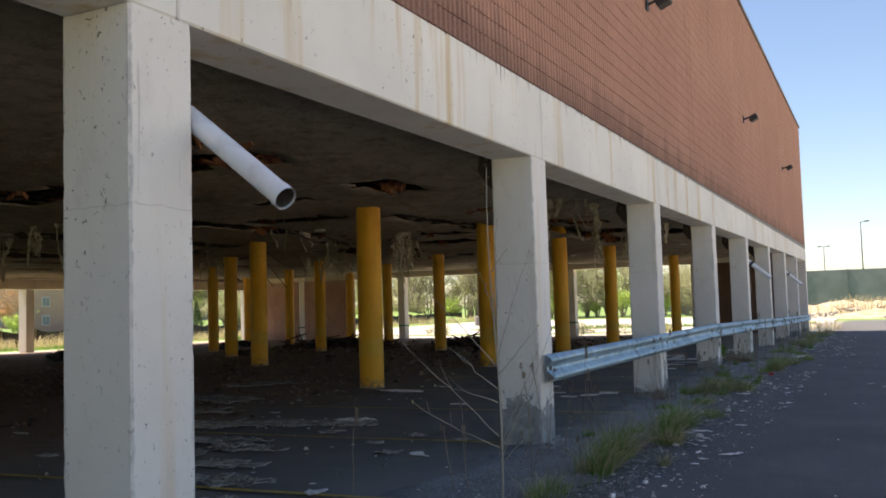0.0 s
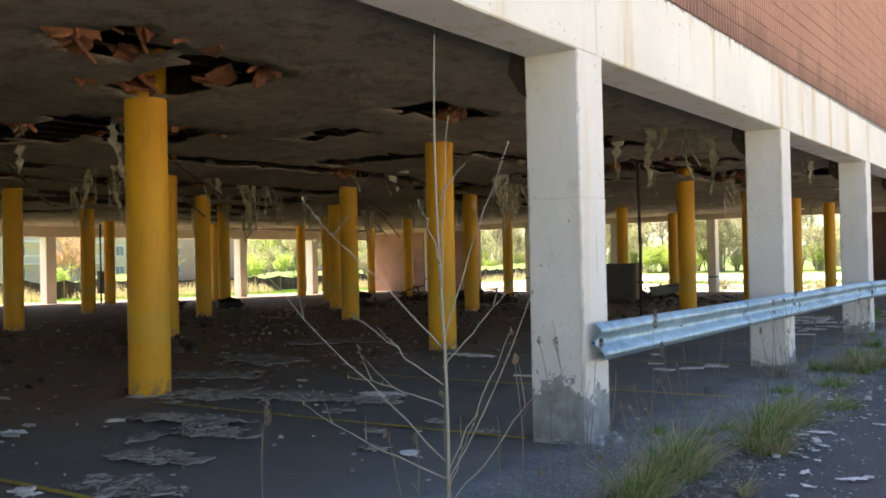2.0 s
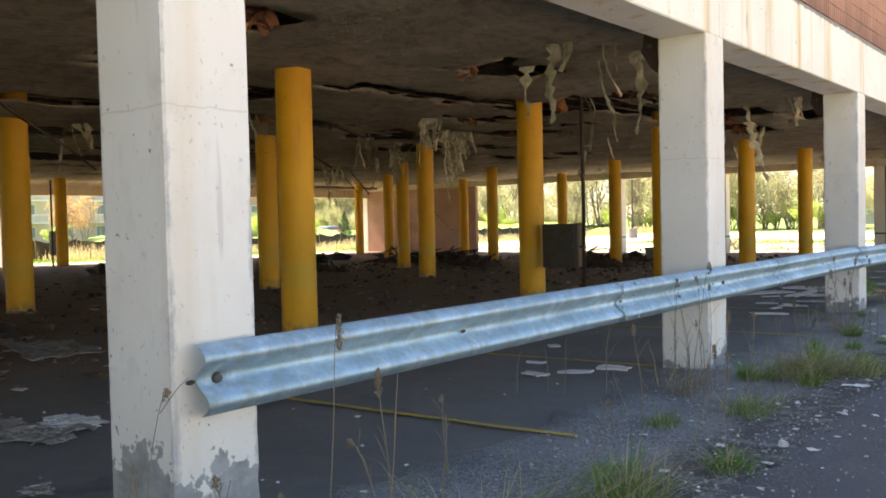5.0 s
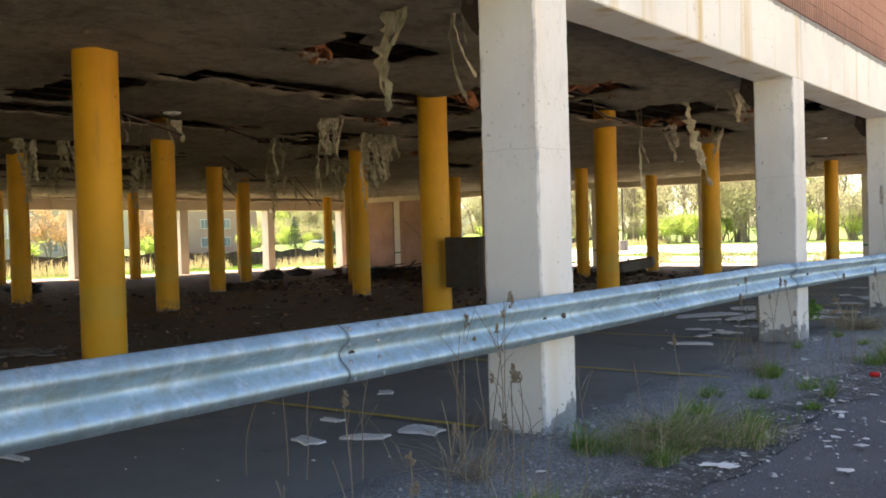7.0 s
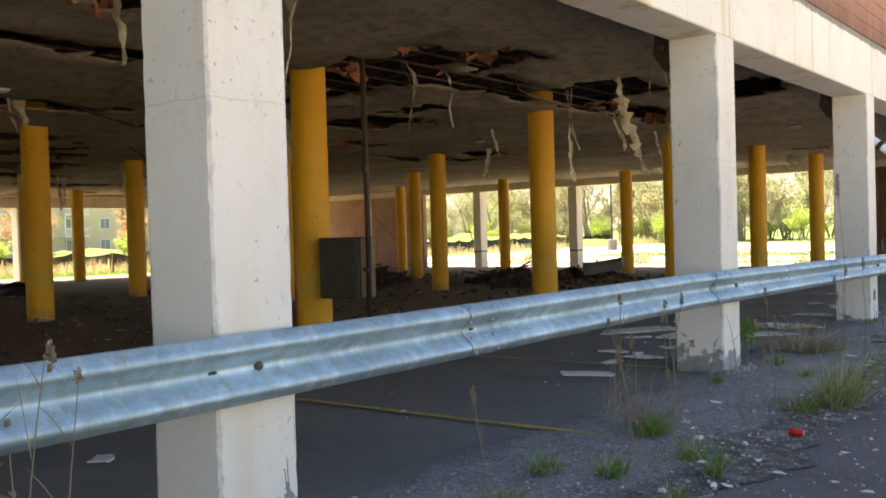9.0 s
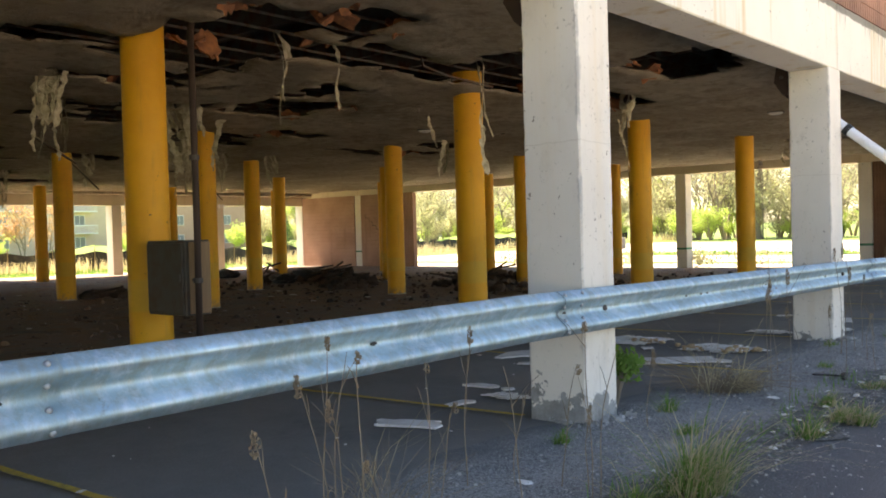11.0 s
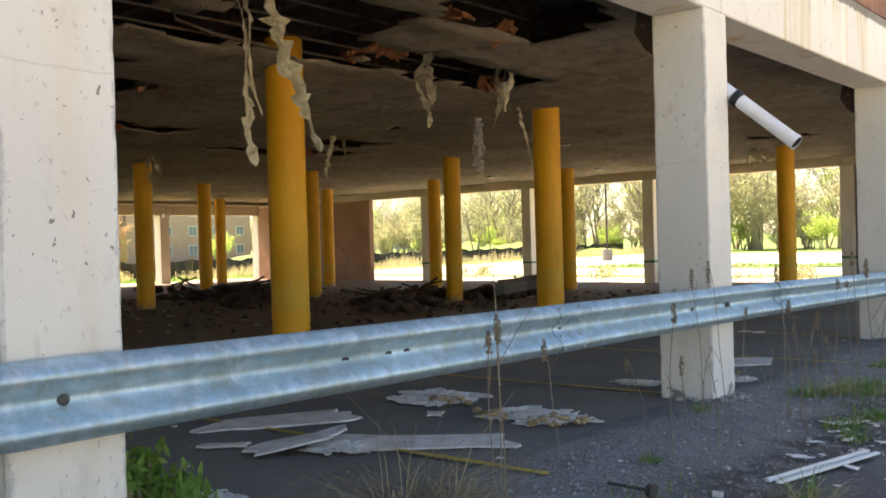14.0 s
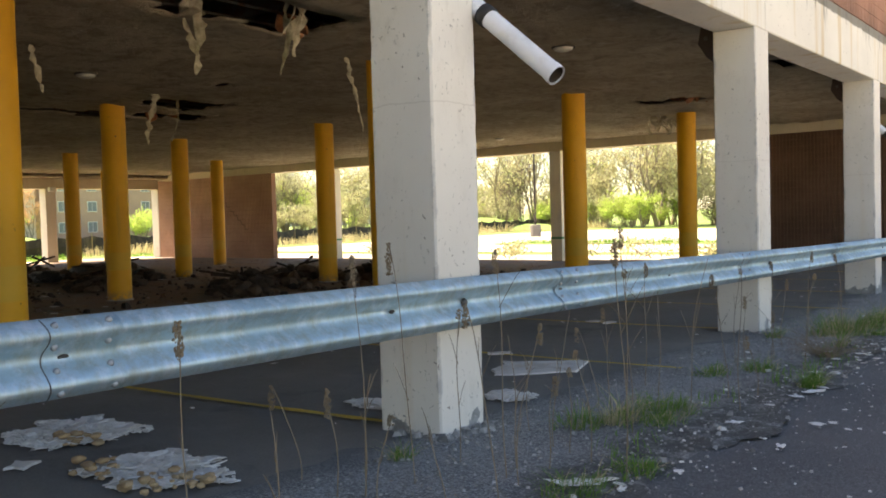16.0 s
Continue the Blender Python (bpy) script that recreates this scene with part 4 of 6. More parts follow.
def bracket(y):
    ob = thing("steel_bracket", (FACE - DEEP, y, BEAM_LOW + rise(y)), "dark rusty steel bracket at a column head", "bracket", "column brackets")
    bm = bmesh.new()
    prof = [(-0.003, 0.10), (-0.16, 0.12), (-0.20, -0.10), (-0.10, -0.26), (-0.003, -0.34)]
    a = [bm.verts.new((x, -0.16, z)) for x, z in prof]
    b = [bm.verts.new((x, 0.10, z)) for x, z in prof]
    bm.faces.new(a)
    bm.faces.new(b[::-1])
    for k in range(5):
        bm.faces.new((a[k], b[k], b[(k + 1) % 5], a[(k + 1) % 5]))
    part("plate", bm, M_RUSTPIPE, ob)
    part("pin", tube([(-0.1, -0.2, -0.05), (-0.1, 0.14, -0.05)], 0.02, 8), M_BOLT, ob)


for y in COL_Y[4:10]:
    bracket(y)


def slab_bm(w, l, th, rng, n=18, lift=0.0):
    """A broken flat piece with a ragged outline."""
    bm = bmesh.new()
    lo, hi = [], []
    for k in range(n):
        a = 2 * math.pi * k / n
        r = rng.uniform(0.62, 1.08) if n > 10 else rng.uniform(0.55, 1.1)
        x, y = w / 2 * r * math.copysign(abs(math.cos(a)) ** 0.4, math.cos(a)), l / 2 * r * math.copysign(abs(math.sin(a)) ** 0.4, math.sin(a))
        z = lift * (x / w + 0.5)
        lo.append(bm.verts.new((x, y, z)))
        hi.append(bm.verts.new((x * 0.985, y * 0.985, z + th * rng.uniform(0.7, 1.2))))
    bm.faces.new(lo[::-1])
    bm.faces.new(hi)
    for k in range(n):
        bm.faces.new((lo[k], lo[(k + 1) % n], hi[(k + 1) % n], hi[k]))
    return bm


# ---- torn felt and insulation hanging from the ceiling ----
def rag(x, y, length, width, drift=(0.1, 0.06), seed=0):
    rng = random.Random(seed)
    ob = tagged(new("hanging_felt"), "torn grey-tan insulation felt hanging from the ceiling", "torn insulation", "hanging felt")
    ob.matrix_basis = Matrix.Translation((x, y, cz(y, x) - 0.01))
    hook = WEST + 0.5175 + 0.62 * round((x - WEST - 0.5175) / 0.62)
    strands = max(1, int(width / 0.07))
    for s in range(strands):
        bm = bmesh.new()
        L = length * (1 if s == 0 else rng.uniform(0.35, 0.85))
        off = (s - strands / 2) * 0.075
        w0 = rng.uniform(0.05, 0.12)
        n = max(9, int(L / 0.04))
        ang = rng.uniform(0, 3.1)
        rings = []
        for i in range(n + 1):
            u = i / n
            cx = drift[0] * u + off * (1 - 0.4 * u) + 0.05 * math.sin(5 * u + s + seed) + rng.uniform(-.012, .012)
            cy = drift[1] * u + off * 0.4 + 0.04 * math.cos(4 * u + seed)
            taper = w0 * (1 - 0.55 * u ** 2) * (0.35 if rng.random() < 0.18 else 1)
            wl, wr = taper * rng.uniform(0.12, 1.35), taper * rng.uniform(0.12, 1.35)
            ang += rng.uniform(-0.22, 0.22)
            dx, dy = math.cos(ang), math.sin(ang)
            tx, ty = -dy * 0.006, dx * 0.006
            up = HANG + 0.01 - cz(y, x)
            z = -(L + up) * u + up
            cx += (hook - x - off) * max(0.0, 1 - u * (L + up) / max(up, 0.05))
            rings.append([bm.verts.new((cx + a * dx + b * tx, cy + a * dy + b * ty, z + rng.uniform(-.03, .03))) for a, b in ((-wl, 0), (-0.3 * wl, 1), (0.4 * wr, 0.8), (wr, 0), (0.3 * wr, -1), (-0.4 * wl, -0.7))])
        for a, b in zip(rings, rings[1:]):
            for k in range(6):
                bm.faces.new((a[k], a[(k + 1) % 6], b[(k + 1) % 6], b[k]))
        bm.faces.new(rings[-1])
        part("strip", bm, M_RAG, ob)
    return ob


RAGS = [(-5.58, 15.9, .92, .1), (-5.2, 16.5, .85, .16), (-6.07, 24.12, 1.45, .12), (-9.0, 31.9, 1.1, .1), (-5.03, 23.3, .55, .3), (-14.8, 22.6, .8, .2),
        (-11.4, 21.0, 1.0, .5), (-12.8, 23.4, 1.37, .3), (-25.6, 23.4, 1.1, .4), (-27.6, 27.5, 1.2, .3), (-23.4, 30.0, 1.6, .3), (-25.2, 32.7, 1.6, .2),
        (-8.55, 22.5, .8, .14), (-8.55, 23.45, .57, .1), (-12.45, 23.2, 1.68, .4), (-13.1, 24.0, 1.1, .5), (-8.38, 28.6, .68, .16), (-7.45, 29.4, .7, .3),
        (-5.5, 23.9, .3, .1), (-7.31, 24.8, 1.45, .2), (-9.7, 44.4, .5, .5), (-11.1, 28.3, .62, .1), (-10.1, 45.6, .4, .5), (-4.82, 16.8, 1.07, .1),
        (-5.35, 15.95, .37, .16), (-5.0, 16.3, .35, .1), (-6.5, 17.0, .64, .1), (-20.2, 15.4, 1.3, .4), (-13.8, 18.4, .4, .2), (-23.8, 23.2, .85, .3),
        (-21.9, 23.7, .8, .3), (-24.1, 31.2, 1.0, .2), (-15.5, 12.8, .9, .3), (-15.2, 13.1, 1.2, .3), (-11.1, 10.3, 1.15, .25), (-12.8, 12.2, .5, .2), (-22.4, 26.4, .9, .4), (-18.0, 19.5, .8, .4)]
for k, (x, y, L, w) in enumerate(RAGS):
    rag(x, y, L, w, (0.30, 0.26) if k == 2 else (0.16 * math.sin(k * 2.1) + 0.08, 0.12 * math.cos(k * 1.7)), k)

rng = random.Random(61)
for k in range(34):
    x, y = rng.uniform(-26, -12.5), rng.uniform(9, 33)
    rag(x, y, rng.uniform(0.4, 1.3), rng.uniform(0.1, 0.4), (rng.uniform(-.2, .25), rng.uniform(-.2, .2)), 80 + k)


def batten(x, y, dx, dy, drop):
    ob = tagged(part("hanging_batten", tube([(WEST + 0.5175 + 0.62 * round((x - WEST - 0.5175) / 0.62) - x, 0, HANG + 0.01 - cz(y, x)), (0, 0, 0.06), (dx * .3, dy * .3, -drop * .25), (dx, dy, -drop)], 0.022, 4), M_STRUT), "bent ceiling channel dangling from the torn ceiling", "ceiling channel", "dangling channels")
    ob.matrix_basis = Matrix.Translation((x, y, cz(y, x)))


for x, y, dx, dy, dr in ((-25.5, 32.5, .5, .8, 1.0), (-24.2, 31.7, .45, .9, 1.1), (-14.2, 13.5, .6, .8, .7), (-16.5, 11.5, .7, .5, .8), (-19.0, 17.0, .6, .8, .8), (-22.0, 22.5, .5, .9, .7),
                         (-12.9, 17.5, .3, 1.2, .35), (-13.4, 19.8, .4, 1.0, .3), (-8.0, 24.5, .2, 1.3, .12), (-23.0, 27.0, .7, .6, .9), (-18.5, 24.0, .6, .7, .6)):
    batten(x, y, dx, dy, dr)

rng = random.Random(21)
for k, (a, b, c, d) in enumerate(HOLES[:18] * 2 + [HOLES[8], HOLES[13], HOLES[9], HOLES[12], HOLES[11]] * 5):
    x, y = (rng.uniform(a, b), rng.choice((c, d))) if k % 2 else (rng.choice((a, b)), rng.uniform(c, d))
    ob = thing("insulation_wad", (x, y, cz(y, x) + 0.03), "rust-orange insulation wad at the edge of a ceiling hole", "torn insulation", "insulation wads")
    for i in range(rng.randint(2, 4)):
        bm = slab_bm(rng.uniform(0.14, 0.42), rng.uniform(0.10, 0.30), rng.uniform(0.02, 0.05), rng, 16)
        bmesh.ops.transform(bm, verts=bm.verts, matrix=pose(rng.uniform(-.16, .16), rng.uniform(-.16, .16), rng.uniform(-.03, .04), rng.uniform(-55, 55), rng.uniform(-55, 55), rng.uniform(0, 360)))
        part("tuft", bm, M_INSUL, ob)


def ceiling_lamp(x, y):
    ob = thing("ceiling_lamp", (x, y, cz(y, x) - 0.02), "small round unlit ceiling lamp with frosted cover", "lamp", "ceiling lamps")
    part("rim", tube([(0, 0, 0.03), (0, 0, -0.03)], 0.17, 18), M_BOXM, ob, smooth=False)
    part("cover", tube([(0, 0, -0.03), (0, 0, -0.06), (0, 0, -0.08)], [0.145, 0.12, 0.05], 18), M_LAMPGLASS, ob, smooth=True)


for x, y in ((-12.7, 29.9), (-12.1, 38.0), (-16.2, 46.5), (-20.9, 46.4), (-6.4, 33.5), (-12.3, 18.3)):
    ceiling_lamp(x, y)
wl = thing("flood_lamp", (WEST + 0.01, WEST_Y[1], 2.95), "small white flood lamp on the cream beam", "lamp")
part("housing", box(0.02, 0.22, -0.16, 0.16, -0.09, 0.12, 0.02), M_TRIM, wl)
part("bracket", box(0, 0.02, -0.05, 0.05, -0.05, 0.05), M_BOLT, wl)


# ---- debris on the floor ----
def plaster_piece(x, y, w, l, turn, seed, th=0.015, lift=0.0, z=0.012):
    rng = random.Random(seed)
    ob = tagged(part("plaster_piece", slab_bm(w, l, th, rng, 15, lift), M_PLASTER), "broken white ceiling plaster lying on the asphalt", "plaster debris", "fallen plaster")
    ob.matrix_basis = pose(x, y, gz(y) + z, 0, 0, turn)
    return ob


def crumpled_sheet(x, y, w, l, turn, seed, swell=0.05):
    """A rotten sheet of ceiling felt and plaster with a wavy surface and ragged rim."""
    rng = random.Random(seed)
    bm = bmesh.new()
    nx, ny = max(8, int(w / 0.06)), max(5, int(l / 0.06))
    off = Vector((seed * 3.7, seed * 1.9, 0))
    grid, under = {}, {}
    for i in range(nx + 1):
        for j in range(ny + 1):
            u, v = i / nx * 2 - 1, j / ny * 2 - 1
            px, py = u * w / 2, v * l / 2
            if max(abs(u), abs(v)) + 0.55 * noise.noise(Vector((px * 3, py * 3, 0)) + off) > 0.92 + 0.12 * rng.random():
                continue
            z = 0.012 + 0.45 * swell * max(0.0, 0.45 + noise.noise(Vector((px * 4, py * 7, 1)) + off) + 0.5 * noise.noise(Vector((px * 11, py * 13, 2)) + off))
            q = (px + rng.uniform(-.018, .018), py + rng.uniform(-.018, .018))
            grid[i, j] = bm.verts.new((q[0], q[1], z))
            under[i, j] = bm.verts.new((q[0], q[1], z - 0.011))
    for (i, j) in list(grid):
        k = [(i, j), (i + 1, j), (i + 1, j + 1), (i, j + 1)]
        if all(q in grid for q in k):
            bm.faces.new([grid[q] for q in k])
            bm.faces.new([under[q] for q in reversed(k)])
    for e in [e for e in bm.edges if len(e.link_faces) == 1 and e.verts[0] in set(grid.values())]:
        inv = [k for k, v in grid.items() if v in e.verts]
        if len(inv) == 2:
            bm.faces.new((grid[inv[0]], grid[inv[1]], under[inv[1]], under[inv[0]]))
    bmesh.ops.delete(bm, geom=[v for v in bm.verts if not v.link_faces], context="VERTS")
    ob = tagged(part("rotten_sheet", bm, M_ROTTEN), "rotten grey sheet of fallen ceiling felt crumpled on the asphalt", "ceiling debris", "rotten sheets")
    ob.matrix_basis = pose(x, y, gz(y) + 0.01, 0, 0, turn)


def plaster_heap(x, y, sx, sy, n, seed, label="crumbled heap of white plaster flakes on the asphalt", material=M_PLASTER):
    rng = random.Random(seed)
    ob = tagged(new("plaster_heap"), label, "plaster debris")
    ob.matrix_basis = Matrix.Translation((x, y, gz(y) + 0.012))
    bm = bmesh.new()
    for i in range(n * 15):
        a, r = rng.uniform(0, 6.28), math.sqrt(rng.random())
        r *= 0.75 + 0.5 * noise.noise(Vector((math.cos(a) * 2, math.sin(a) * 2, seed)))
        px, py = sx * r * math.cos(a), sy * r * math.sin(a)
        p = slab_bm(rng.uniform(0.010, 0.04) + 0.20 * rng.random() ** 6, rng.uniform(0.010, 0.036) + 0.14 * rng.random() ** 6, rng.uniform(0.003, 0.009), rng, 7, rng.uniform(0, 0.012))
        bmesh.ops.transform(p, verts=p.verts, matrix=pose(px, py, rng.uniform(0, 0.022) * (1.2 - r), rng.uniform(-7, 7), rng.uniform(-7, 7), rng.uniform(0, 360)))
        me = bpy.data.meshes.new("tmp")
        p.to_mesh(me)
        p.free()
        bm.from_mesh(me)
        bpy.data.meshes.remove(me)
    tagged(part("flake", bm, material, ob), kind="stuff")
    return ob


plaster_heap(-5.35, 25.3, 0.52, 0.46, 62, 1)
plaster_heap(-4.12, 25.1, 0.52, 0.36, 62, 2, "crumbled heap of white plaster with orange insulation")
for k, (x, y) in enumerate([(-3.75, 25.05), (-3.9, 24.85), (-4.3, 24.9), (-5.15, 25.2)]):
    r3 = random.Random(k)
    bm = bmesh.new()
    for i in range(16):
        add_rock(bm, (r3.gauss(0, .09), r3.gauss(0, .06), r3.uniform(-.005, .03)), r3.uniform(.012, .045), r3, .5, 2)
    wad = thing("fallen_wad", (x, y, gz(y) + 0.03), "tan insulation wad lying on fallen plaster", "torn insulation")
    tagged(part("tuft", bm, M_TANWAD, wad, smooth=True), kind="stuff")
plaster_piece(-4.25, 23.92, 1.45, 0.50, 38, 3)
plaster_piece(-5.65, 23.85, 1.45, 0.48, 58, 4)
plaster_piece(-4.80, 23.25, 0.80, 0.28, 62, 5, lift=0.10)
plaster_heap(-4.6, 23.45, 0.32, 0.22, 22, 6, "small heap of white plaster flakes")
plaster_piece(-4.15, 29.02, 0.95, 0.80, 30, 7)
plaster_heap(-3.65, 27.75, 0.28, 0.18, 16, 8, "small heap of white plaster flakes")
plaster_heap(-4.25, 27.0, 0.35, 0.16, 18, 28, "small heap of white plaster flakes")
plaster_piece(-4.36, 20.05, 0.62, 0.26, 20, 9)
plaster_piece(-4.59, 13.9, 0.30, 0.16, -12, 10)
plaster_piece(-4.32, 14.2, 0.34, 0.18, 30, 11)
plaster_piece(-4.15, 14.58, 0.40, 0.28, 5, 12)
plaster_piece(-4.95, 14.5, 0.24, 0.10, 5, 13)
plaster_piece(-5.9, 12.5, 0.30, 0.08, 5, 14)
plaster_piece(-4.9, 21.6, 0.35, 0.14, 5, 15)
plaster_heap(-4.4, 21.3, 0.22, 0.1, 8, 16, "small heap of white plaster flakes")
plaster_heap(-4.2, 22.2, 0.4, 0.12, 12, 17, "small heap of white plaster flakes")
for k in range(10):
    r2 = random.Random(300 + k)
    plaster_piece(r2.uniform(-5.5, -4.0), r2.uniform(15.6, 33.0), r2.uniform(0.1, 0.4), r2.uniform(0.08, 0.2), r2.uniform(0, 180), 320 + k)
for k, (x, y, w, l, turn, sw) in enumerate([(-8.1, 9.55, 1.5, .55, 12, .05), (-7.2, 9.85, 1.7, .5, 6, .06), (-6.4, 10.05, .9, .4, 14, .07), (-6.95, 8.2, 1.2, .38, 8, .10), (-7.6, 8.1, .7, .3, -20, .05),
                                           (-5.85, 6.95, .9, .3, 10, .04), (-6.1, 9.3, .35, .25, 40, .09), (-5.9, 7.9, .3, .2, 10, .06), (-6.6, 7.35, .28, .2, 70, .06), (-9.6, 10.6, 1.4, .7, 30, .05), (-10.6, 12.4, 1.8, .9, -12, .06), (-11.8, 15.2, 1.5, 1.0, 50, .05)]):
    crumpled_sheet(x, y, w, l, turn, k + 1, sw)
plaster_heap(-6.40, 10.32, 0.34, 0.22, 44, 18, "small crumbled heap of pale plaster on rotten felt")
plaster_heap(-7.9, 14.3, 0.55, 0.14, 30, 19, "crumbled plaster around a column foot")
for k, (x, y, sx, sy, n) in enumerate([(-8.3, 9.3, .75, .34, 50), (-7.2, 9.75, .85, .30, 60), (-6.2, 9.95, .4, .2, 24), (-7.0, 8.2, .6, .18, 26), (-5.9, 7.0, .5, .22, 20), (-6.4, 7.9, .5, .3, 20), (-5.3, 6.3, .6, .3, 16)]):
    plaster_heap(x, y, sx, sy, n, 40 + k, "spread of crumbled grey ceiling felt and plaster", M_DUSTY)
for k in range(16):
    r2 = random.Random(520 + k)
    plaster_heap(r2.uniform(-8.5, -4.2), r2.uniform(5.2, 9.4), r2.uniform(.06, .16), r2.uniform(.04, .10), 3, 540 + k, "small crumb of fallen plaster on the asphalt", M_PLASTER if k % 3 == 0 else M_DUSTY)


def scatter(name, n, x0, x1, y0, y1, size, material, label, category, seed, th=0.006):
    """Many small flat chips as one mesh."""
    rng = random.Random(seed)
    vs, fs = [], []
    for i in range(n):
        x, y = rng.uniform(x0, x1), rng.uniform(y0, y1)
        if noise.noise(Vector((x * 1.3, y * 0.8, seed))) < rng.uniform(-0.2, 0.25):
            continue
        s = size * (0.2 + 1.1 * rng.random() ** 2.5)
        k = rng.randint(4, 6)
        z = gz(y, x) + 0.022 + rng.uniform(0, 0.006)
        a0, ax = rng.uniform(0, 6), rng.uniform(0.4, 1)
        tilt = rng.uniform(-0.1, 0.1)
        b = len(vs)
        for lv in (0, th):
            for j in range(k):
                a = a0 + 6.283 * j / k
                r = s * rng.uniform(0.4, 1.25)
                vs.append((x + r * math.cos(a), y + r * ax * math.sin(a), z + lv + r * math.cos(a) * tilt))
        fs.append(tuple(b + k + j for j in range(k)))
        fs += [(b + j, b + (j + 1) % k, b + k + (j + 1) % k, b + k + j) for j in range(k)]
    me = bpy.data.meshes.new(name)
    me.from_pydata(vs, [], fs)
    me.materials.append(material)
    return tagged(new(name, me), label, category, kind="stuff")


scatter("litter_chips", 420, -2.9, -1.2, 4, 46, 0.045, M_PLASTER, "scattered white plaster and paper chips along the drive edge", "litter", 5)
scatter("litter_chips", 420, -2.3, -0.6, 24, 42, 0.04, M_PLASTER, "small white plaster chips along the drive edge", "litter", 16)
scatter("litter_chips", 300, -2.4, -1.2, 6, 20, 0.03, M_PLASTER, "small white plaster chips along the drive edge", "litter", 17)
scatter("litter_chips", 110, -1.4, 0.6, 6, 46, 0.045, M_PLASTER, "scattered white chips on the drive", "litter", 6)
scatter("litter_chips", 500, -8.5, -3.4, 5, 44, 0.035, M_PLASTER, "scattered pale chips on the garage floor", "litter", 7)
scatter("litter_chips", 9000, -36, -8.0, 3, 48, 0.11, M_LITTER, "scattered brown leaves and scraps on the garage floor", "litter", 8)
scatter("litter_chips", 900, -26, -7, 4, 40, 0.10, M_PLASTER, "scattered plaster scraps deep in the garage", "litter", 9)
scatter("litter_chips", 2500, -24, -8.0, 4, 24, 0.13, M_LITTER, "scattered rust-brown leaf and insulation scraps", "litter", 10)


def gravel(n, x0, x1, y0, y1, size, seed, label, material=M_STONE):
    rng = random.Random(seed)
    vs, fs = [], []
    for i in range(n):
        x, y = rng.uniform(x0, x1), rng.uniform(y0, y1)
        s = size * (0.35 + 1.5 * rng.random() ** 3)
        z = gz(y, x) + 0.02
        b = len(vs)
        a0, wide = rng.uniform(0, 1.5), rng.uniform(0.55, 1.0)
        for lv, grow in ((-0.25, 1.0), (rng.uniform(0.3, 0.7), 0.68)):
            for q in range(4):
                a, r = a0 + q * 1.571 + rng.uniform(-.3, .3), s * grow * rng.uniform(.65, 1.2)
                vs.append((x + r * math.cos(a), y + r * wide * math.sin(a), z + s * lv * rng.uniform(.6, 1.2)))
        fs.append((b + 4, b + 5, b + 6, b + 7))
        fs += [(b + q, b + (q + 1) % 4, b + 4 + (q + 1) % 4, b + 4 + q) for q in range(4)]
    me = bpy.data.meshes.new("gravel")
    me.from_pydata(vs, [], fs)
    me.materials.append(material)
    return tagged(new("gravel", me), label, "gravel", kind="stuff")


gravel(22000, -3.3, -1.8, 4, 44, 0.0085, 4, "loose grey gravel on the broken strip")
gravel(600, -2.75, -1.6, 4, 44, 0.016, 5, "broken concrete bits along the drive edge")
gravel(170, -2.5, -1.75, 4, 44, 0.028, 6, "white plaster lumps along the drive edge", M_PLASTER)
gravel(5000, -2.1, -1.2, 4, 44, 0.007, 7, "fine grey grit on the drive edge")
for k, y in enumerate(COL_Y[3:9]):
    gravel(45, FACE - 0.30, FACE + 0.10, y - 0.33, y - 0.2, 0.022, 50 + k, "broken concrete crumbs at a column foot")
    gravel(60, FACE - 0.02, FACE + 0.16, y - 0.3, y + 0.24, 0.03, 70 + k, "broken concrete crumbs at a column foot")


def rubble_pile(x, y, sx, sy, h, n, seed, material=None, label="dark pile of rubble and rotten boards in the garage"):
    rng = random.Random(seed)
    ob = tagged(new("rubble_pile"), label, "rubble")
    ob.matrix_basis = Matrix.Translation((x, y, gz(y, x)))
    bm = bmesh.new()
    for i in range(n):
        a, r = rng.uniform(0, 6.28), math.sqrt(rng.random())
        add_rock(bm, (sx * r * math.cos(a), sy * r * math.sin(a), h * (1 - r) * rng.uniform(0.2, 1) + 0.03), rng.uniform(0.1, 0.26), rng, 0.7)
    tagged(part("chunk", bm, material or M_RUBBLE, ob), kind="stuff")
    for i in range(n // 8):
        a, r = rng.uniform(0, 6.28), rng.random()
        p = Vector((sx * r * math.cos(a), sy * r * math.sin(a), h * (1 - r) + 0.08))
        d = Vector((rng.uniform(-.6, .6), rng.uniform(-.6, .6), rng.uniform(-.15, .25)))
        part("board", tube([p - d, p + d], 0.035, 4), M_RUBBLE, ob)


for k, (x, y, sx, sy, h, n) in enumerate([(-25.0, 37.9, 1.2, .7, .4, 34), (-25.4, 35.8, 1.4, .7, .5, 40), (-22.8, 36.8, 1.6, .8, .55, 46), (-16.2, 36.2, 1.8, .8, .4, 50),
                                         (-17.4, 38.9, 2.2, .8, .45, 60), (-15.4, 39.6, 1.6, .6, .5, 44), (-20.6, 35.0, 1.3, .6, .5, 36), (-19.6, 33.8, .9, .5, .3, 24),
                                         (-14.4, 34.2, 1.0, .5, .25, 22), (-21.5, 27.5, 1.3, .7, .2, 26), (-14.0, 12.6, 1.2, .8, .12, 22)]):
    rubble_pile(x, y, sx, sy, h, n, 100 + k)
ob = tagged(part("concrete_block", slab_bm(1.5, 0.8, 0.36, random.Random(44), 13), M_STONE), "tilted pale broken concrete slab on the rubble", "concrete slab")
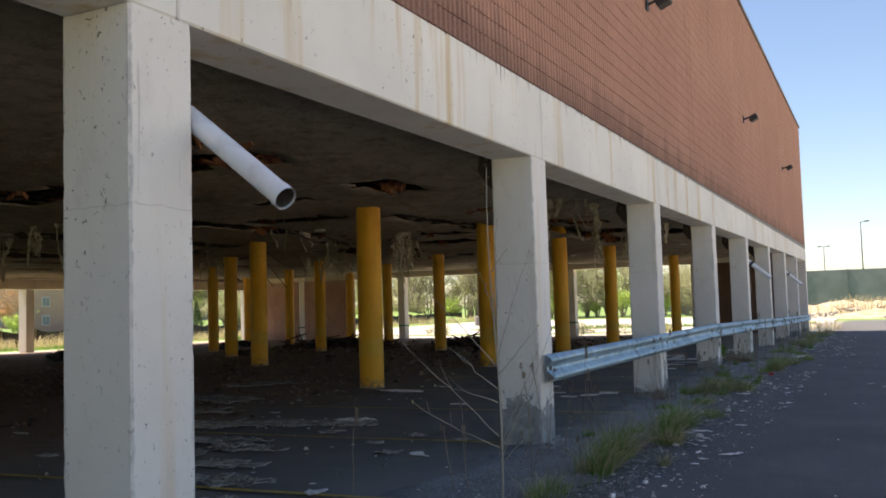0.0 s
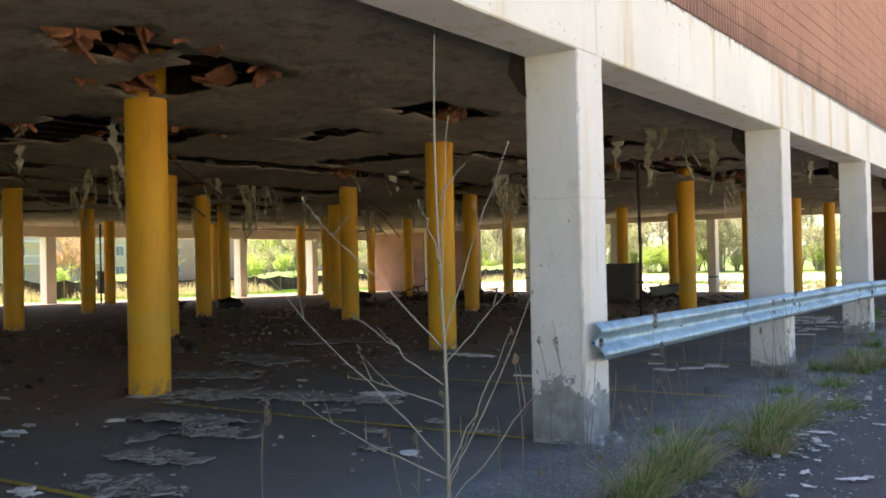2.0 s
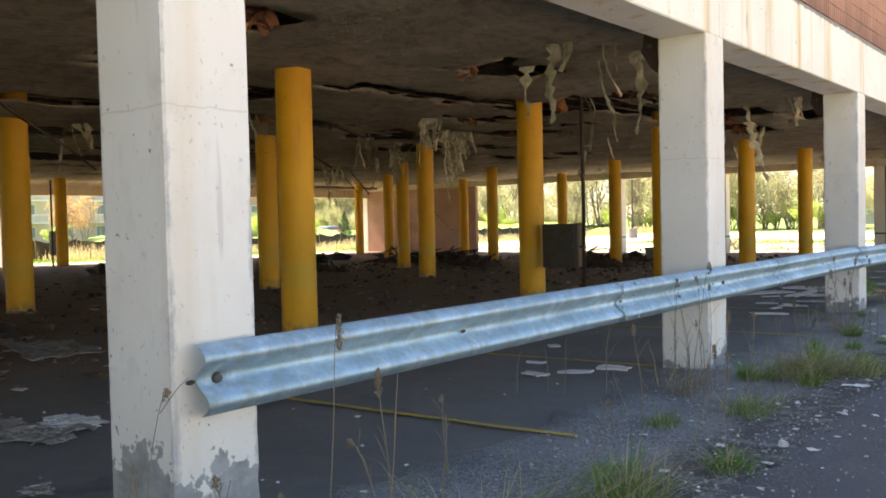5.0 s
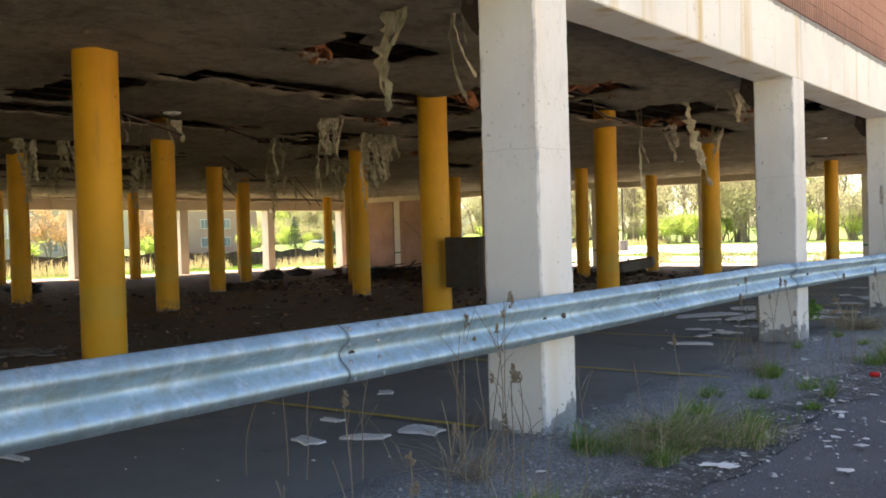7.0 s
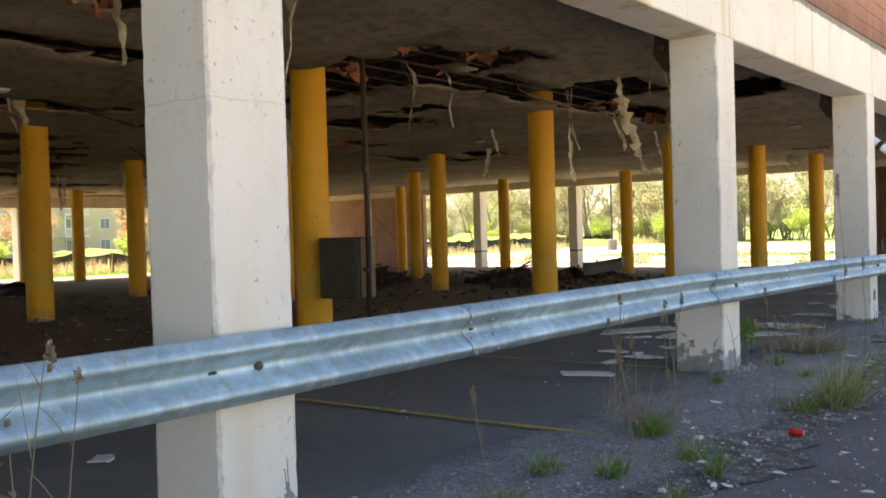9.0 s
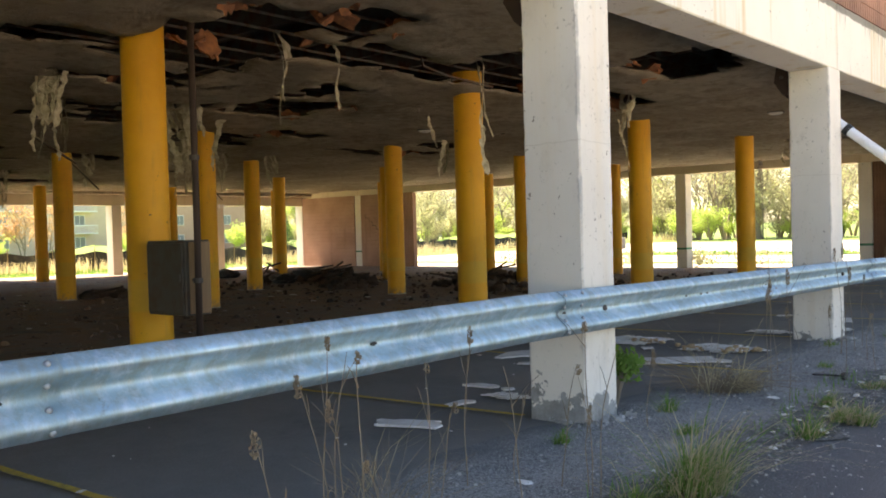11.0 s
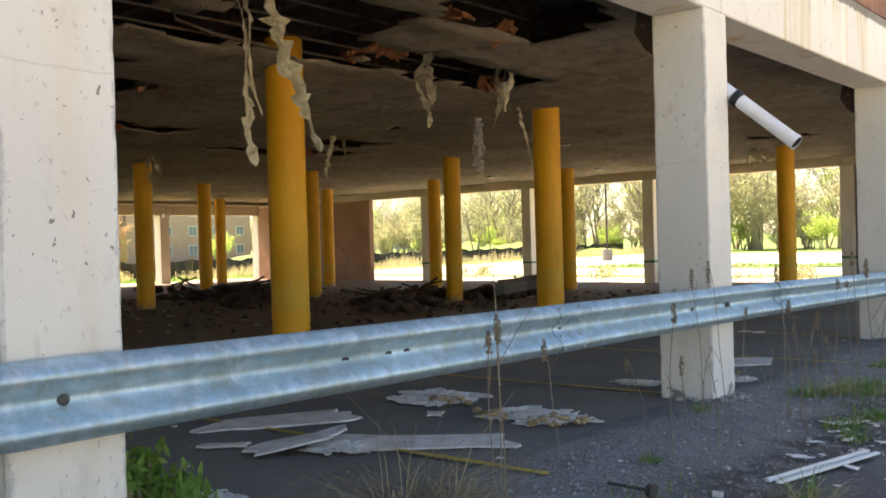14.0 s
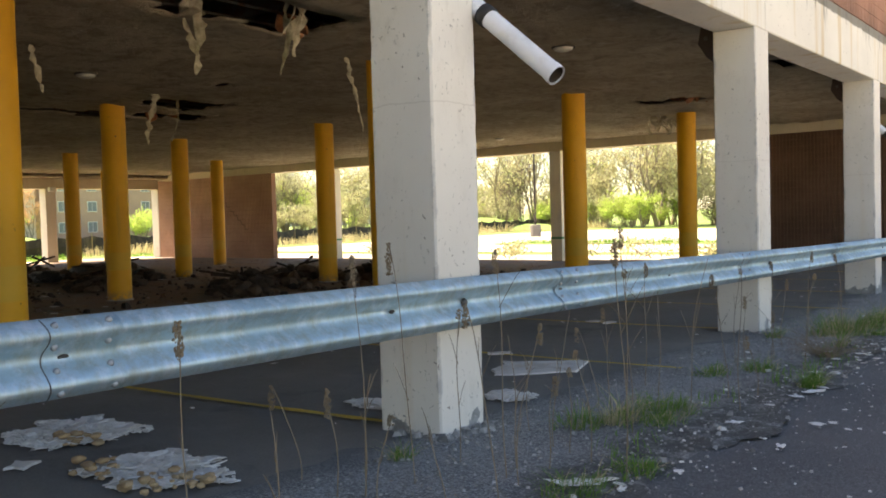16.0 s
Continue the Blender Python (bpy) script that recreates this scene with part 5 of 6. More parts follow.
ob.matrix_basis = pose(-14.5, 39.4, gz(39) + 0.18, 6, -10, 25)


def refuse_bag(x, y, s, seed):
    rng = random.Random(seed)
    bm = bmesh.new()
    bmesh.ops.create_icosphere(bm, subdivisions=3, radius=1)
    for v in bm.verts:
        n = 1 + 0.42 * noise.noise(v.co * 1.9 + Vector((seed * 3.1, 0, 0))) + 0.16 * noise.noise(v.co * 5 + Vector((0, seed, 0)))
        v.co = Vector((v.co.x * s * 1.25 * n, v.co.y * s * 0.9 * n, max(0.0, (v.co.z * 0.46 + 0.30) * s * n)))
    tagged(part("refuse_bag", bm, M_BAG, smooth=True), "black plastic refuse bag slumped on the floor", "refuse bag", "refuse bags")
    scene.collection.objects[-1].matrix_basis = Matrix.Translation((x, y, gz(y, x)))


for k, (x, y, s) in enumerate([(-26.6, 22.9, .5), (-25.9, 25.0, .48), (-28.4, 34.2, .5), (-30.2, 37.4, .48), (-24.9, 37.1, .55), (-22.8, 36.9, .5), (-23.9, 37.6, .55), (-24.0, 35.2, .42)]):
    refuse_bag(x, y, s, k)

for k, (a, b, c, d, n, z, m) in enumerate([(-9, -4.2, 5.5, 9.5, 60, .02, M_DUSTY), (-7.6, -6.2, 8.0, 8.4, 24, .03, M_DUSTY), (-8.6, -6.2, 9.3, 10.4, 60, .02, M_DUSTY), (-11, -8, 10, 16, 120, .035, M_LITTER), (-24, -9, 8, 30, 900, .06, M_RUBBLE), (-24, -9, 8, 30, 500, .05, M_LITTER), (-26, -10, 30, 44, 700, .07, M_RUBBLE)]):
    gravel(n, a, b, c, d, z, 880 + k, "crumbled plaster and leaf clods on the garage floor", m)


def paper_scrap(x, y, w, l, turn, seed):
    """A torn scrap with curled corners."""
    rng = random.Random(seed)
    bm = bmesh.new()
    n, lo, hi = 14, [], []
    for k in range(n):
        a = 6.283 * k / n
        r = rng.uniform(0.30, 1.05)
        lo.append(bm.verts.new((w / 2 * r * math.cos(a), l / 2 * r * math.sin(a), 0)))
        hi.append(bm.verts.new((w / 2 * r * math.cos(a), l / 2 * r * math.sin(a), 0.004)))
    bm.faces.new(lo[::-1])
    bm.faces.new(hi)
    for k in range(n):
        bm.faces.new((lo[k], lo[(k + 1) % n], hi[(k + 1) % n], hi[k]))
    for v in bm.verts:
        v.co.z += 0.25 * max(0.0, abs(v.co.x) / w - 0.3) * w * rng.uniform(0.2, 1.0)
    ob = tagged(part("paper_scrap", bm, M_PAPER), "torn white scrap of plaster paper on the drive edge", "litter", "torn scraps")
    ob.matrix_basis = pose(x, y, gz(y) + 0.026, 0, 0, turn)


rng = random.Random(71)
for k in range(34):
    y = rng.choice((rng.uniform(7.5, 12.5), rng.uniform(24.5, 36), rng.uniform(24.5, 36), rng.uniform(13, 24)))
    x = -1.75 + 0.15 * math.sin(y * 0.9) + rng.gauss(0, 0.28)
    paper_scrap(x, y, rng.uniform(0.07, 0.19), rng.uniform(0.05, 0.11), rng.uniform(0, 180), 600 + k)
for k, (x, y, w, l, turn) in enumerate([(-1.98, 14.75, .30, .16, 30), (-2.15, 26.1, .36, .18, 35), (-2.05, 24.9, .22, .10, 10), (-1.85, 29.0, .24, .12, 60), (-1.9, 10.4, .24, .13, 20), (-1.35, 8.9, .24, .12, 40)]):
    paper_scrap(x, y, w, l, turn, 660 + k)

# can, strip and rod beside the drive
can = thing("drink_can", (-1.95, 18.45, gz(18.4) + 0.045), "crushed red drink can lying on the drive edge", "can")
part("body", tube([(-0.045, 0, 0), (-0.038, 0, 0), (0.038, 0.01, 0), (0.045, 0.01, 0)], [0.017, 0.025, 0.024, 0.018], 14), M_CAN, can, smooth=True)
part("lid", tube([(0.0455, 0.01, 0), (0.048, 0.01, 0)], 0.018, 14), M_ALU, can)
strip = thing("trim_strip", (-1.85, 24.72, gz(24.7) + 0.026), "fallen white metal trim strip on the asphalt", "trim strip")
strip.matrix_basis = pose(-1.85, 24.72, gz(24.7) + 0.026, 0, 2, -14)
part("flange", box(-0.042, -0.012, -0.52, 0.50, 0, 0.022, 0.004), M_TRIM, strip)
part("flange", box(0.010, 0.042, -0.50, 0.52, 0, 0.016, 0.004), M_TRIM, strip)
part("web", box(-0.0115, 0.0095, -0.50, 0.50, 0, 0.005), M_BOLT, strip, "dark web between the flanges")
rod = thing("iron_rod", (-2.45, 23.62, gz(23.6) + 0.03), "rusty iron rod with a flange lying on gravel", "iron rod")
part("rod", tube([(-0.22, 0.06, 0.0), (0.06, 0, 0.02)], 0.009, 8), M_BOLT, rod)
part("flange", tube([(0.055, 0, 0.02), (0.09, -0.005, 0.02)], 0.035, 12), M_BOLT, rod)


# ---- grass, weeds, sapling ----
def add_blade(bm, p, h, w, lean, rng, a=None):
    a = rng.uniform(0, 6.28) if a is None else a
    d = Vector((math.cos(a), math.sin(a), 0))
    s = Vector((-d.y, d.x, 0)) * w
    q = [p, p + d * lean * 0.25 + Vector((0, 0, h * 0.5)), p + d * lean * 0.7 + Vector((0, 0, h * 0.85)), p + d * lean * 1.25 + Vector((0, 0, h * (1 - 0.25 * min(1, lean / max(h, .01)))))]
    wd = (1, 0.85, 0.5)
    rows = [(bm.verts.new(c - s * k), bm.verts.new(c + s * k)) for c, k in zip(q, wd)]
    tip = bm.verts.new(q[3])
    bm.faces.new((rows[0][0], rows[0][1], rows[1][1], rows[1][0]))
    bm.faces.new((rows[1][0], rows[1][1], rows[2][1], rows[2][0]))
    bm.faces.new((rows[2][0], rows[2][1], tip))


def grass_tuft(x, y, r, h, n, dry, seed, label):
    rng = random.Random(seed)
    ob = thing("grass_tuft", (x, y, gz(y) + 0.01), label, "grass", "grass tufts")
    for name, m, cnt, hh, ln in (("green_blade", M_GRASS, int(n * (1 - dry) * 1.3), h, 1.0), ("dry_blade", M_STRAW, int(n * dry * 1.2), h * 1.1, 1.5)):
        if cnt:
            bm = bmesh.new()
            for i in range(cnt):
                a, q = rng.uniform(0, 6.28), r * math.sqrt(rng.random())
                clump = 0.55 + 0.9 * abs(noise.noise(Vector((math.cos(a) * 1.7, math.sin(a) * 1.7, seed))))
                hb = hh * rng.uniform(0.25, 1.15) * (1.1 - 0.5 * q / r) * clump
                q *= clump
                add_blade(bm, Vector((q * math.cos(a) * 0.8, q * math.sin(a), 0)), hb, rng.uniform(0.0015, 0.0038), hb * rng.uniform(0.15, 1.5 * ln) * (0.5 + q / r), rng, (a + rng.uniform(-.9, .9)) if rng.random() < 0.55 else rng.gauss(0.7, 0.5))
            tagged(part(name, bm, m, ob), kind="stuff")
    return ob


GREENDRY = "green grass tuft mixed with dry straw growing from gravel"
for k, (x, y, r, h, n, dry) in enumerate([(-2.12, 9.6, .24, .62, 620, .45), (-2.36, 8.5, .30, .46, 620, .45), (-2.3, 7.7, .28, .42, 480, .5), (-2.2, 10.9, .3, .36, 380, .4), (-2.0, 11.8, .26, .2, 240, .3),
                                         (-2.5, 15.05, .46, .30, 1250, .5), (-2.15, 15.4, .34, .24, 620, .5), (-2.75, 14.7, .2, .2, 160, .3), (-2.0, 19.65, .24, .52, 460, .5), (-2.15, 19.3, .16, .2, 140, .3),
                                         (-2.8, 18.1, .2, .2, 200, .2), (-2.9, 16.9, .16, .16, 120, .2), (-2.7, 16.2, .18, .18, 140, .1), (-3.05, 21.5, .12, .2, 100, .2), (-2.5, 27.85, .34, .16, 300, .2),
                                         (-2.75, 27.2, .24, .16, 200, .2), (-2.55, 32.6, .5, .38, 520, .45), (-2.3, 33.6, .5, .4, 460, .5), (-2.2, 36.0, .5, .35, 340, .4), (-2.6, 39.5, .5, .4, 340, .5),
                                         (-2.5, 43.0, .6, .45, 360, .5), (-2.3, 46.5, .6, .5, 360, .5), (-2.1, 26.0, .22, .14, 180, .2), (-1.95, 25.6, .16, .12, 120, .2), (-2.5, 29.8, .24, .16, 180, .2),
                                         (-2.75, 12.6, .22, .14, 160, .2), (-2.5, 11.3, .2, .12, 140, .2), (-3.0, 9.75, .14, .14, 120, .1), (-2.65, 9.9, .12, .12, 100, .1), (-2.4, 13.3, .3, .2, 240, .3),
                                         (-3.15, 20.2, .1, .16, 90, .1), (-2.6, 20.9, .14, .14, 100, .2), (-2.75, 24.3, .1, .1, 80, .2), (-2.3, 17.6, .15, .16, 120, .2), (-2.4, 6.6, .3, .26, 260, .5), (-3.2, 26.0, .12, .16, 80, .3), (-3.05, 32.0, .14, .2, 110, .3), (-2.02, 26.45, .2, .12, 200, .1), (-2.74, 29.36, .22, .14, 180, .3), (-2.74, 17.96, .12, .26, 130, .1), (-2.53, 17.03, .14, .16, 150, .1), (-2.9, 14.75, .12, .24, 150, .05), (-2.2, 15.95, .2, .2, 240, .15)]):
    grass_tuft(x, y, r, h, n, dry, 200 + k, GREENDRY if dry > 0.25 else "low green grass tuft growing from the broken asphalt")
rng = random.Random(91)
for k in range(48):
    y = rng.uniform(6, 47)
    x = -2.25 + 0.18 * math.sin(y * 0.9) + rng.gauss(0, 0.22)
    if noise.noise(Vector((0.3, y * 0.55, 7))) > -0.25:
        r = rng.uniform(0.05, 0.2)
        grass_tuft(x, y, r, rng.uniform(0.07, 0.24), int(60 + 900 * r), rng.choice((0.1, 0.3, 0.5, 0.7)), 700 + k, "ragged grass tuft on the broken drive edge")
for k, (x, y, r, h, n) in enumerate([(-3.1, 22.5, .35, .8, 46), (-2.95, 22.7, .3, .28, 200), (-3.4, 14.0, .4, .5, 16), (-3.3, 18.6, .4, .55, 16), (-3.0, 13.7, .3, .45, 16)]):
    grass_tuft(x, y, r, h, n, 1.0, 260 + k, "dry brown straw tuft with bent stems")
rng = random.Random(77)
bm = bmesh.new()
for i in range(2600):
    y = rng.uniform(3, 48)
    x = -2.05 - 0.35 * rng.random() + 0.15 * math.sin(y * 1.3)
    if noise.noise(Vector((x * 1.5, y * 1.1, 2))) > 0.05:
        add_blade(bm, Vector((x, y, gz(y) + 0.015)), rng.uniform(0.03, 0.10), 0.003, rng.uniform(0.01, 0.06), rng)
tagged(part("verge_grass", bm, M_GRASS), "sparse short green grass along the drive edge", "grass", kind="stuff")


def weed_stalk(x, y, h, seed, head=0.18, branches=0):
    """A dry upright stalk with a plumed seed head."""
    rng = random.Random(seed)
    ob = thing("dry_weed", (x, y, gz(y)), "dry brown weed stalk with a seed head", "weed", "dry weeds")
    bx, by = rng.uniform(-.12, .12), rng.uniform(-.12, .12)
    pts = [Vector((bx * u * u + 0.01 * math.sin(7 * u + seed), by * u * u, h * u)) for u in steps(0, 1, 8)]
    bm = tube(pts, [0.0036 * (1 - 0.5 * i / 8) for i in range(9)], 5)
    for i in range(branches):
        u = rng.uniform(0.35, 0.9)
        p = Vector((bx * u * u, by * u * u, h * u))
        d = Vector((rng.uniform(-.5, .5), rng.uniform(-.5, .5), rng.uniform(.5, 1))).normalized() * h * rng.uniform(0.12, 0.3)
        add_tube(bm, [p, p + d * 0.6, p + d + Vector((0, 0, -0.02))], [0.002, 0.0016, 0.001], 4)
    part("stem", bm, M_STEM, ob)
    if head:
        bm = bmesh.new()
        for i in range(int(150 * head / 0.18)):
            u = rng.random()
            c = Vector((bx, by, h - head * u)) + Vector((rng.uniform(-1, 1), rng.uniform(-1, 1), 0)) * (0.02 if h < 1.5 else 0.032) * (0.35 + 1.1 * u * (1.2 - u))
            add_rock(bm, c, rng.uniform(0.0025, 0.0056), rng, 1.6, 1)
        tagged(part("seed_head", bm, M_SEED, ob, "brown seed head"), kind="stuff")
    return ob


for k, (x, y, h, hd, br) in enumerate([(-2.72, 22.8, 1.95, .26, 0), (-2.45, 22.45, 1.05, .12, 1), (-2.75, 22.75, .95, .1, 2), (-3.0, 23.7, .8, .12, 1), (-2.85, 25.67, 1.2, .16, 1), (-2.5, 25.97, 1.15, .12, 2),
                                       (-2.27, 26.87, 1.25, .12, 2), (-3.0, 25.3, .55, .14, 0), (-3.9, 13.25, .62, .06, 3), (-3.6, 13.4, .7, .06, 3), (-3.05, 14.1, .95, .05, 3), (-2.95, 13.95, .6, .05, 2),
                                       (-2.9, 18.6, .75, .05, 3), (-2.75, 18.5, .6, .05, 3), (-2.9, 16.3, .6, .1, 2), (-2.5, 24.1, 1.0, .12, 1), (-2.2, 25.45, .95, .1, 2), (-2.39, 25.9, .8, .1, 2),
                                       (-3.05, 8.05, .95, .05, 2), (-3.0, 9.62, 1.05, .16, 0), (-2.95, 9.96, .75, .14, 3), (-3.9, 6.2, .7, .14, 2), (-3.2, 6.6, .55, .04, 3), (-3.4, 7.3, .65, .04, 3),
                                       (-2.9, 20.9, .55, .14, 2), (-2.6, 17.4, .7, .1, 3), (-2.9, 12.6, .7, .08, 3), (-3.1, 10.6, .5, .04, 3), (-2.3, 28.5, .9, .1, 2), (-2.6, 30.5, .9, .08, 3), (-2.45, 32.4, .9, .08, 3),
                                       (-3.05, 13.94, 1.08, .10, 2), (-3.19, 13.84, .95, .08, 2), (-3.12, 13.98, .8, .06, 3), (-4.06, 13.24, .78, .12, 0), (-4.28, 13.1, .6, .10, 1), (-2.93, 17.93, .95, .06, 3), (-2.54, 17.9, .5, .05, 3),
                                       (-2.89, 25.38, 1.15, .14, 1), (-2.0, 26.29, 1.2, .14, 2), (-3.36, 25.4, .5, .12, 0)]):
    weed_stalk(x, y, h, 400 + k, hd, br)


rng = random.Random(58)
for k in range(15):
    weed_stalk(rng.uniform(-3.0, -2.05), rng.gauss(27.6, 1.5), rng.uniform(0.4, 1.05), 1100 + k, rng.choice((0, .05, .1, .14)), rng.choice((1, 2, 3, 4)))
for k in range(16):
    weed_stalk(rng.uniform(-3.2, -2.6), rng.gauss(9.3, 1.6), rng.uniform(0.25, 0.6), 1160 + k, rng.choice((0, .04)), rng.choice((2, 3, 4)))
rng = random.Random(55)
for k in range(44):
    y = rng.choice((rng.gauss(25.6, .9), rng.gauss(14.0, .8), rng.gauss(18.4, .7), rng.gauss(31.5, 1.2), rng.gauss(8.3, .9)))
    weed_stalk(rng.uniform(-3.15, -2.1), y, rng.uniform(0.35, 0.95), 900 + k, rng.choice((0, 0, .05, .1)), rng.choice((1, 2, 3, 4)))


def sapling(x, y):
    rng = random.Random(12)
    ob = thing("sapling", (x, y, gz(y)), "bare grey sapling with thin budding branches", "sapling")
    top = Vector((-0.08, 0.10, 2.55))
    stem = [Vector((top.x * u + 0.02 * math.sin(6 * u), top.y * u, top.z * u)) for u in steps(0, 1, 12)]
    part("trunk", tube(stem, [0.0088 * (1 - 0.85 * i / 12) + 0.0015 for i in range(13)], 8), M_TWIG, ob, smooth=True)
    buds = bmesh.new()
    # start height, bearing, reach, end height, bow
    specs = [(1.05, 38, .33, 2.0, .10), (0.96, 30, .32, 1.33, -.02), (1.05, 225, .64, 1.76, -.05), (0.53, 210, .85, 1.42, -.10), (0.88, 235, .42, 1.22, -.03),
             (0.45, 220, .66, .82, -.08), (1.30, 60, .05, 2.15, .03), (1.75, 40, .12, 1.92, .02), (0.78, 205, .46, .92, .04), (0.45, 50, .34, 1.12, -.04),
             (0.40, 35, .42, 1.30, -.12), (0.30, 20, .50, .95, -.06), (0.35, 330, .35, .80, .03), (1.45, 215, .10, 1.75, .0)]
    for z0, az, reach, z1, bow in specs:
        a = radians(az)
        side = Vector((math.cos(a), math.sin(a), 0))
        p = Vector((top.x * z0 / top.z, top.y * z0 / top.z, z0))
        pts = []
        for i in range(10):
            u = i / 9
            wob = Vector((rng.uniform(-1, 1), rng.uniform(-1, 1), rng.uniform(-1, 1))) * 0.010 * min(1, 4 * u)
            pts.append(p + side * reach * (u ** 1.05) + Vector((0, 0, (z1 - z0) * u + 0.3 * bow * math.sin(math.pi * u))) + wob)
        part("branch", tube(pts, [0.0032 * (1 - 0.8 * i / 9) + 0.0007 for i in range(10)], 5), M_TWIG, ob, smooth=True)
        for q in pts[3:]:
            if rng.random() < 0.7:
                add_rock(buds, q + Vector((rng.uniform(-.006, .006), rng.uniform(-.006, .006), rng.uniform(0, .012))), rng.uniform(0.002, 0.0042), rng, 2.0)
        add_rock(buds, pts[-1], 0.006, rng, 2.4)
        for q in (pts[5], pts[7]):
            if reach > 0.3 and rng.random() < 0.6:
                e = (side * rng.uniform(-.3, 1) + Vector((rng.uniform(-.5, .5), rng.uniform(-.5, .5), 1))).normalized() * rng.uniform(0.08, 0.2)
                part("twig", tube([q, q + e * 0.6, q + e + Vector((0, 0, .01))], [0.0018, 0.0012, 0.0007], 4), M_TWIG, ob)
    for q in stem[6:]:
        for s in range(4):
            add_rock(buds, q + Vector((rng.uniform(-.015, .015), rng.uniform(-.015, .015), rng.uniform(-.08, .08))), rng.uniform(0.003, 0.006), rng, 1.8)
    tagged(part("bud", buds, M_BUD, ob, "pale green swelling buds"), kind="stuff")


sapling(-2.55, 6.1)


def brush(x, y, r, h, n, seed):
    rng = random.Random(seed)
    ob = thing("dead_brush", (x, y, gz(y) + 0.01), "tangled dead brown brush lying on gravel", "brush")
    bm = bmesh.new()
    for i in range(n):
        a = rng.gauss(2.4, 1.3)
        L = r * rng.uniform(0.4, 1.6)
        d = Vector((math.cos(a), math.sin(a), rng.uniform(0.05, 0.9) * h / r)).normalized()
        p = Vector((rng.gauss(0, .06), rng.gauss(0, .06), 0.01))
        q = [p, p + d * L * .5 + Vector((0, 0, .03)), p + d * L + Vector((rng.uniform(-.05, .05), rng.uniform(-.05, .05), -.04))]
        q[2].z = max(q[2].z, 0.005)
        add_tube(bm, q, [0.0022, 0.0016, 0.0008], 3, False)
    tagged(part("stem", bm, M_STEM, ob), kind="stuff")


brush(-3.02, 22.5, .5, .30, 300, 1)
brush(-2.35, 15.0, .4, .25, 150, 5)
brush(-2.2, 30.8, .4, .3, 120, 2)
brush(-3.05, 13.75, .4, .45, 60, 3)
brush(-2.9, 18.3, .4, .5, 70, 4)


def leaf_clump(bm, c, r, n, size, rng, flat=0.7):
    for i in range(n):
        d = Vector((rng.gauss(0, 1), rng.gauss(0, 1), rng.gauss(0, flat)))
        p = Vector(c) + d * r * 0.5
        t = Euler((rng.uniform(0, 6), rng.uniform(0, 6), rng.uniform(0, 6))).to_matrix()
        s = size * rng.uniform(0.6, 1.3)
        q = [p + t @ Vector(v) * s for v in ((-1, 0, 0), (0, -0.45, 0.1), (1, 0, 0), (0, 0.45, 0.1))]
        bm.faces.new([bm.verts.new(v) for v in q])


def shrub(x, y, r, h, n, size, label, material, seed, name="shrub"):
    rng = random.Random(seed)
    ob = thing(name, (x, y, gz(y)), label, "shrub")
    bm = bmesh.new()
    tips = []
    for i in range(9):
        a = rng.uniform(0, 6.28)
        e = Vector((math.cos(a) * r * rng.uniform(.3, 1), math.sin(a) * r * rng.uniform(.3, 1), h * rng.uniform(.5, 1)))
        add_tube(bm, [(0, 0, 0), e * 0.5 + Vector((0, 0, h * .1)), e], [0.02 * h, 0.012 * h, 0.004 * h], 5)
        tips.append(e)
    part("stems", bm, M_BARK, ob)
    bm = bmesh.new()
    for e in tips:
        leaf_clump(bm, e * 0.9, r * 0.6, n // 9, size, rng)
    tagged(part("leaves", bm, material, ob), kind="stuff")
    return ob


shrub(-3.42, 21.38, .17, .60, 620, .034, "small leafy green shrub at a column foot", M_GRASS, 1)
for k, (x, y, r, h) in enumerate([(-15.8, 50.9, .8, .5), (-13.4, 51.2, 1.0, .55), (-25.5, 51, .7, .5), (-19.0, 51.3, .7, .4), (-11.0, 51.0, .6, .35)]):
    shrub(x, y, r, h, 500, .07, "low dark green shrub at the garage edge", M_LEAF2, 10 + k, "low_shrub")


# ---- outside: fence, trees, houses, poles ----
def silt_fence(points):
    ob = thing("silt_fence", (0, 0, 0), "sagging black silt fence cloth on wooden stakes", "fence")
    rng = random.Random(4)
    for (x0, y0), (x1, y1) in zip(points, points[1:]):
        n = max(2, int(math.hypot(x1 - x0, y1 - y0) / 2.4))
        for i in range(n):
            bm = bmesh.new()
            cols = []
            for j in range(6):
                u = (i + j / 5) / n
                x, y = x0 + (x1 - x0) * u, y0 + (y1 - y0) * u
                top = 1.05 - 0.16 * math.sin(math.pi * j / 5) + rng.uniform(-.05, .05)
                bul = 0.12 * math.sin(math.pi * j / 5)
                cols.append([bm.verts.new((x + dx, y, gz(y) + z)) for dx, z in ((0, -0.1), (bul, top * .5), (0, top), (-0.02, top), (bul - 0.03, top * .5), (-0.02, -0.1))])
            for a, b in zip(cols, cols[1:]):
                for k in range(5):
                    bm.faces.new((a[k], b[k], b[k + 1], a[k + 1]))
            part("cloth", bm, M_SILT, ob)
            u = i / n
            x, y = x0 + (x1 - x0) * u, y0 + (y1 - y0) * u
            part("stake", box(x + 0.02, x + 0.06, y - 0.02, y + 0.02, gz(y) - 0.1, gz(y) + 1.2), M_STAKE, ob)


silt_fence([(-47, -12), (-47, 48), (-50, 80), (-52, 112)])


